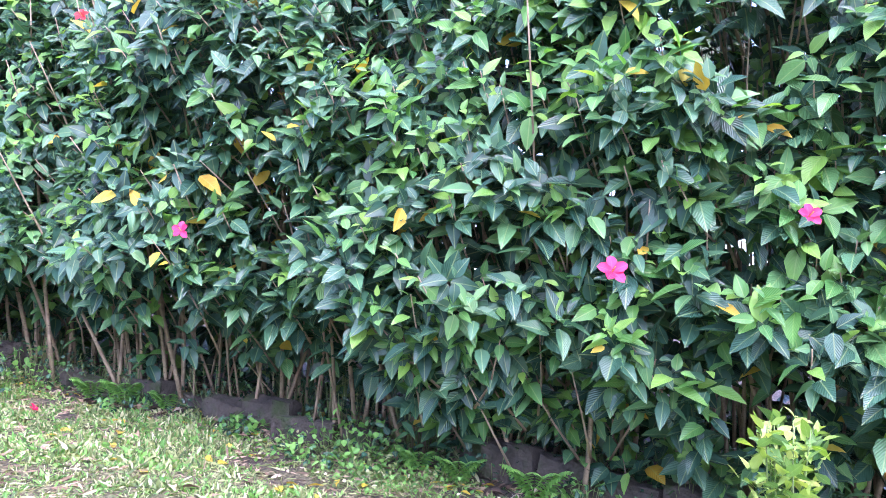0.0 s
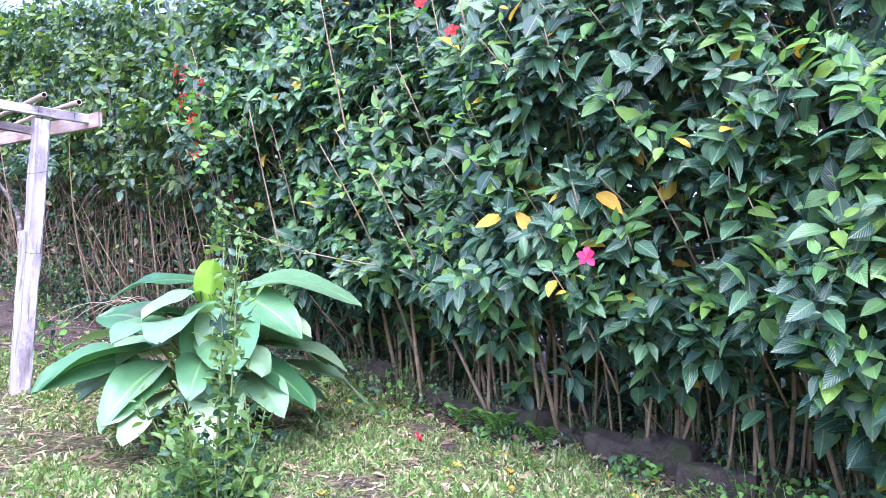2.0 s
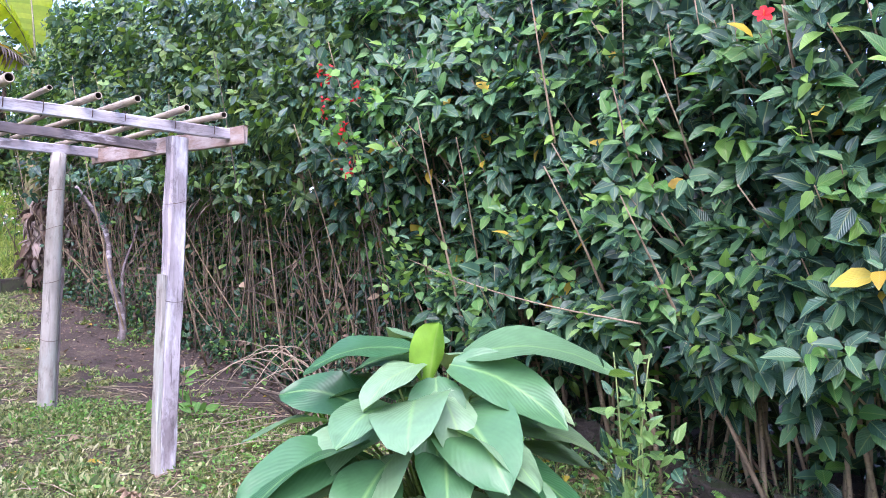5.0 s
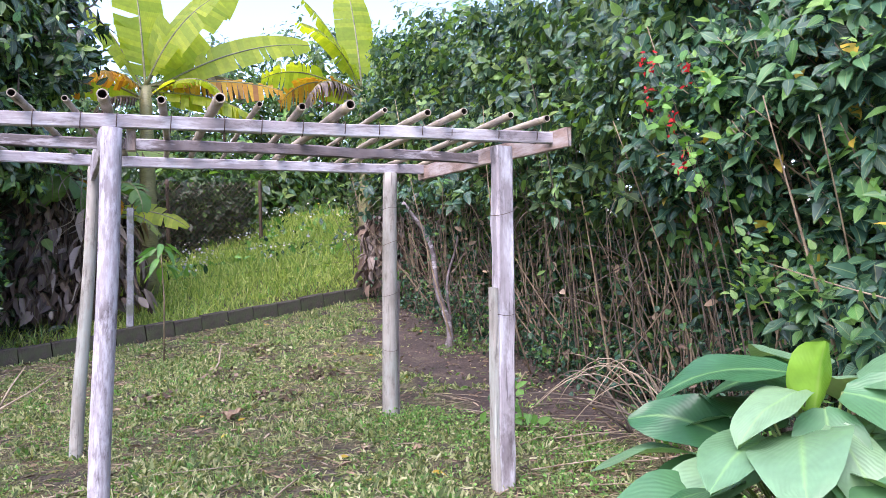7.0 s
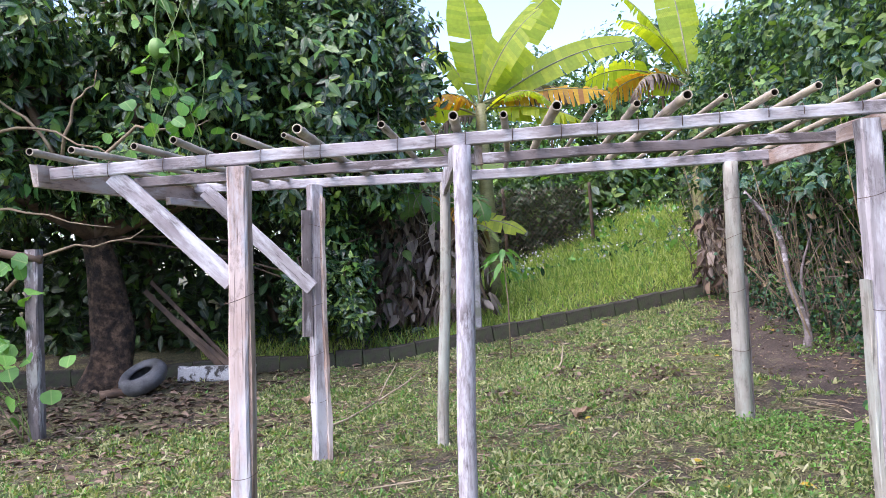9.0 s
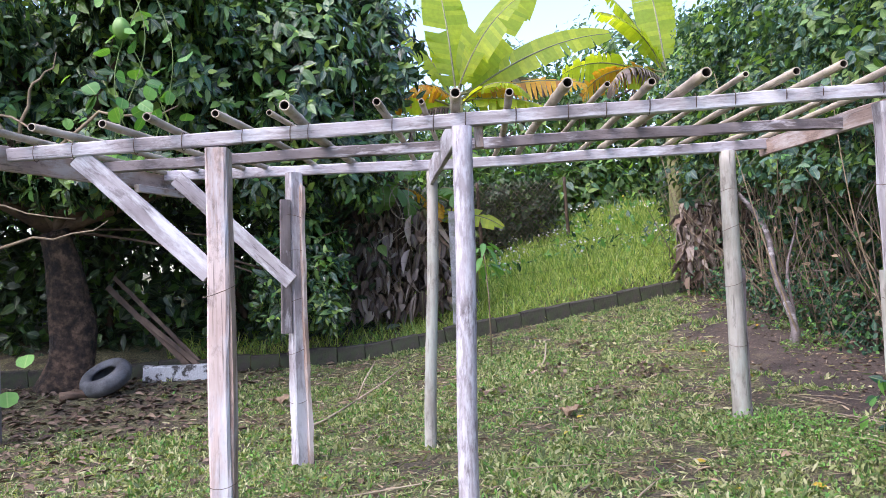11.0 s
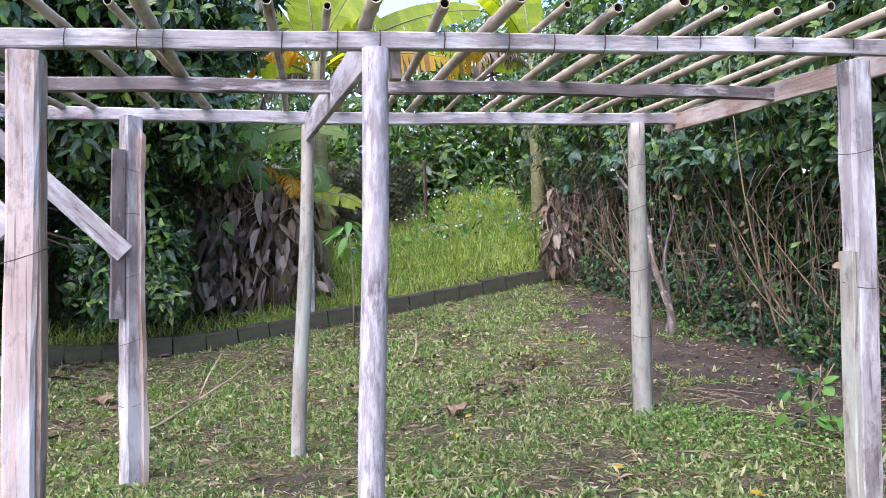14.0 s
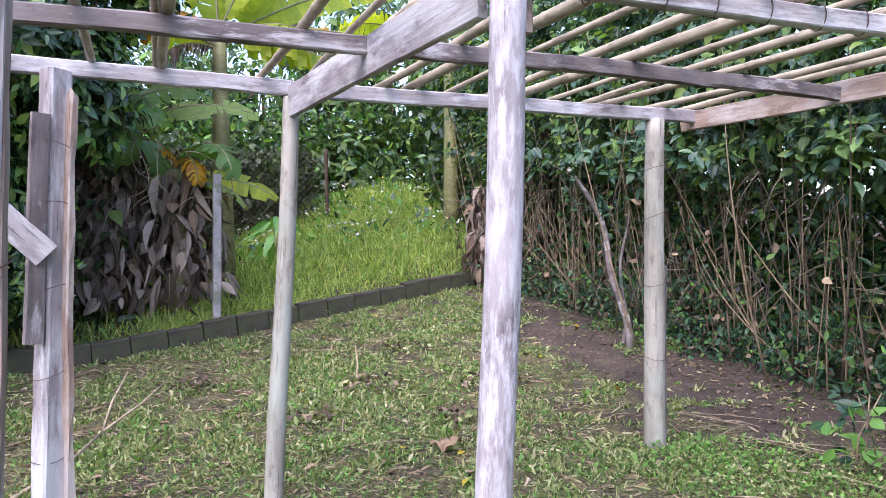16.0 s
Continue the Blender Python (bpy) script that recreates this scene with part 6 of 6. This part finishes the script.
for k in range(34):
    x, y = rng.uniform(-2.2, 2.9), rng.uniform(-1.6, 6.8)
    if not behind_wall(x, y + 0.4):
        weed((x, y), rng.uniform(0.22, 0.42), rng.uniform(0.03, 0.08), 150, [M_LAWN, M_WEED], "lawn_weed", "low leafy weed patch in the lawn", 0.026)
for x, y, r, h in ((0.95, 4.4, 0.35, 0.12), (1.9, 4.0, 0.3, 0.08), (0.2, 3.7, 0.3, 0.07), (1.6, 5.6, 0.3, 0.07), (-0.6, 5.3, 0.3, 0.06), (1.35, 3.2, 0.28, 0.06)):
    weed((x, y), r, h, 120, [M_LITTER, M_LAWN], "clipping_heap", "small heap of withered clippings on the lawn", 0.06, "clippings")


def stick(points, r, label, category="stick", mat=M_STRAW, group="sticks on the lawn"):
    x, y = points[0][:2]
    top = thing("dry_stick", (x, y, lie(x, y)), label, category, group)
    pts = np.array([(a, b, lie(a, b) + c) for a, b, c in points])
    v, f = tubes([(pts, np.linspace(r, r * 0.6, len(pts)))], 6)
    mesh_part("stem", v, f, mat, top)


for k in range(34):
    x, y = 2.5 + abs(rng.normal(0, 0.55)), 1.4 + rng.normal(0, 0.7)
    a, L = radians(rng.normal(-25, 35)), rng.uniform(0.3, 1.1)
    stick([(x, y, 0.02), (x + L * 0.5 * math.cos(a), y + L * 0.5 * math.sin(a), 0.04 + 0.03 * rng.uniform()), (x + L * math.cos(a), y + L * math.sin(a), 0.02 + 0.05 * rng.uniform())], rng.uniform(0.0025, 0.006), "dry straw-coloured stick lying on the soil")
stick([(-1.75, 3.05, 0.02), (-1.5, 3.6, 0.03), (-1.28, 4.3, 0.06)], 0.016, "pale forked stick with a root knot on the lawn")
stick([(-1.28, 4.3, 0.06), (-1.22, 4.6, 0.2), (-1.1, 4.8, 0.36)], 0.013, "pale forked stick with a root knot on the lawn")
stick([(-1.28, 4.3, 0.06), (-1.0, 4.6, 0.14), (-0.78, 4.85, 0.24)], 0.012, "pale forked stick with a root knot on the lawn")
stick([(0.85, 4.7, 0.02), (0.93, 4.95, 0.1), (0.98, 5.2, 0.22)], 0.014, "short brown stick standing out of the grass")
stick([(0.6, -0.2, 0.02), (1.0, 0.5, 0.03), (1.35, 1.0, 0.03)], 0.008, "thin straw-coloured stick on the grass")
stick([(-0.6, -0.6, 0.02), (0.1, -0.1, 0.03), (0.75, 0.75, 0.02)], 0.007, "thin straw-coloured stick on the grass")
stick([(-0.9, 0.9, 0.02), (0.2, 1.1, 0.03), (1.5, 1.15, 0.02)], 0.006, "thin straw-coloured stick on the grass")
for k in range(40):
    x, y = rng.uniform(-2.5, 2.6), rng.uniform(-1.0, 6.0)
    a, L = rng.uniform(0, 6.28), rng.uniform(0.15, 0.5)
    stick([(x, y, 0.015), (x + L * 0.5 * math.cos(a), y + L * 0.5 * math.sin(a), 0.035), (x + L * math.cos(a), y + L * math.sin(a), 0.015)], rng.uniform(0.003, 0.006), "thin dry twig on the grass")


def big_leaf(x, y, turn, L, mat, label):
    top = thing("fallen_leaf", (x, y, lie(x, y)), label, "leaf", "large fallen leaves")
    a = radians(turn)
    for k in (-1, 0, 1):
        b = a + k * 0.8
        sheet("lobe", (x, y, lie(x, y) + 0.03), (math.cos(b), math.sin(b), 0.35 - 0.1 * k), L, L * 0.45, mat, top, "", 0.1, 0.15, 0.3, 0.015, k + 3)


big_leaf(0.84, 2.52, 60, 0.17, M_DRY, "curled pale brown fallen leaf on the grass")
big_leaf(2.0, -0.45, 200, 0.13, M_DRY, "curled brown fallen leaf on the grass")
big_leaf(-1.6, 2.7, 30, 0.16, M_DRY, "curled brown fallen leaf on the grass")
big_leaf(-2.2, 4.6, 110, 0.2, M_DRY, "curled brown fallen leaf on the grass")
flower("fallen_flower", (3.93, -3.03, lie(3.93, -3.03) + 0.03), (0.3, -0.4, 0.8), 0.05, M_PETAL, None, "wilted pink flower lying on the grass")
tagged(bpy.data.objects["fallen_flower"], category="flower")
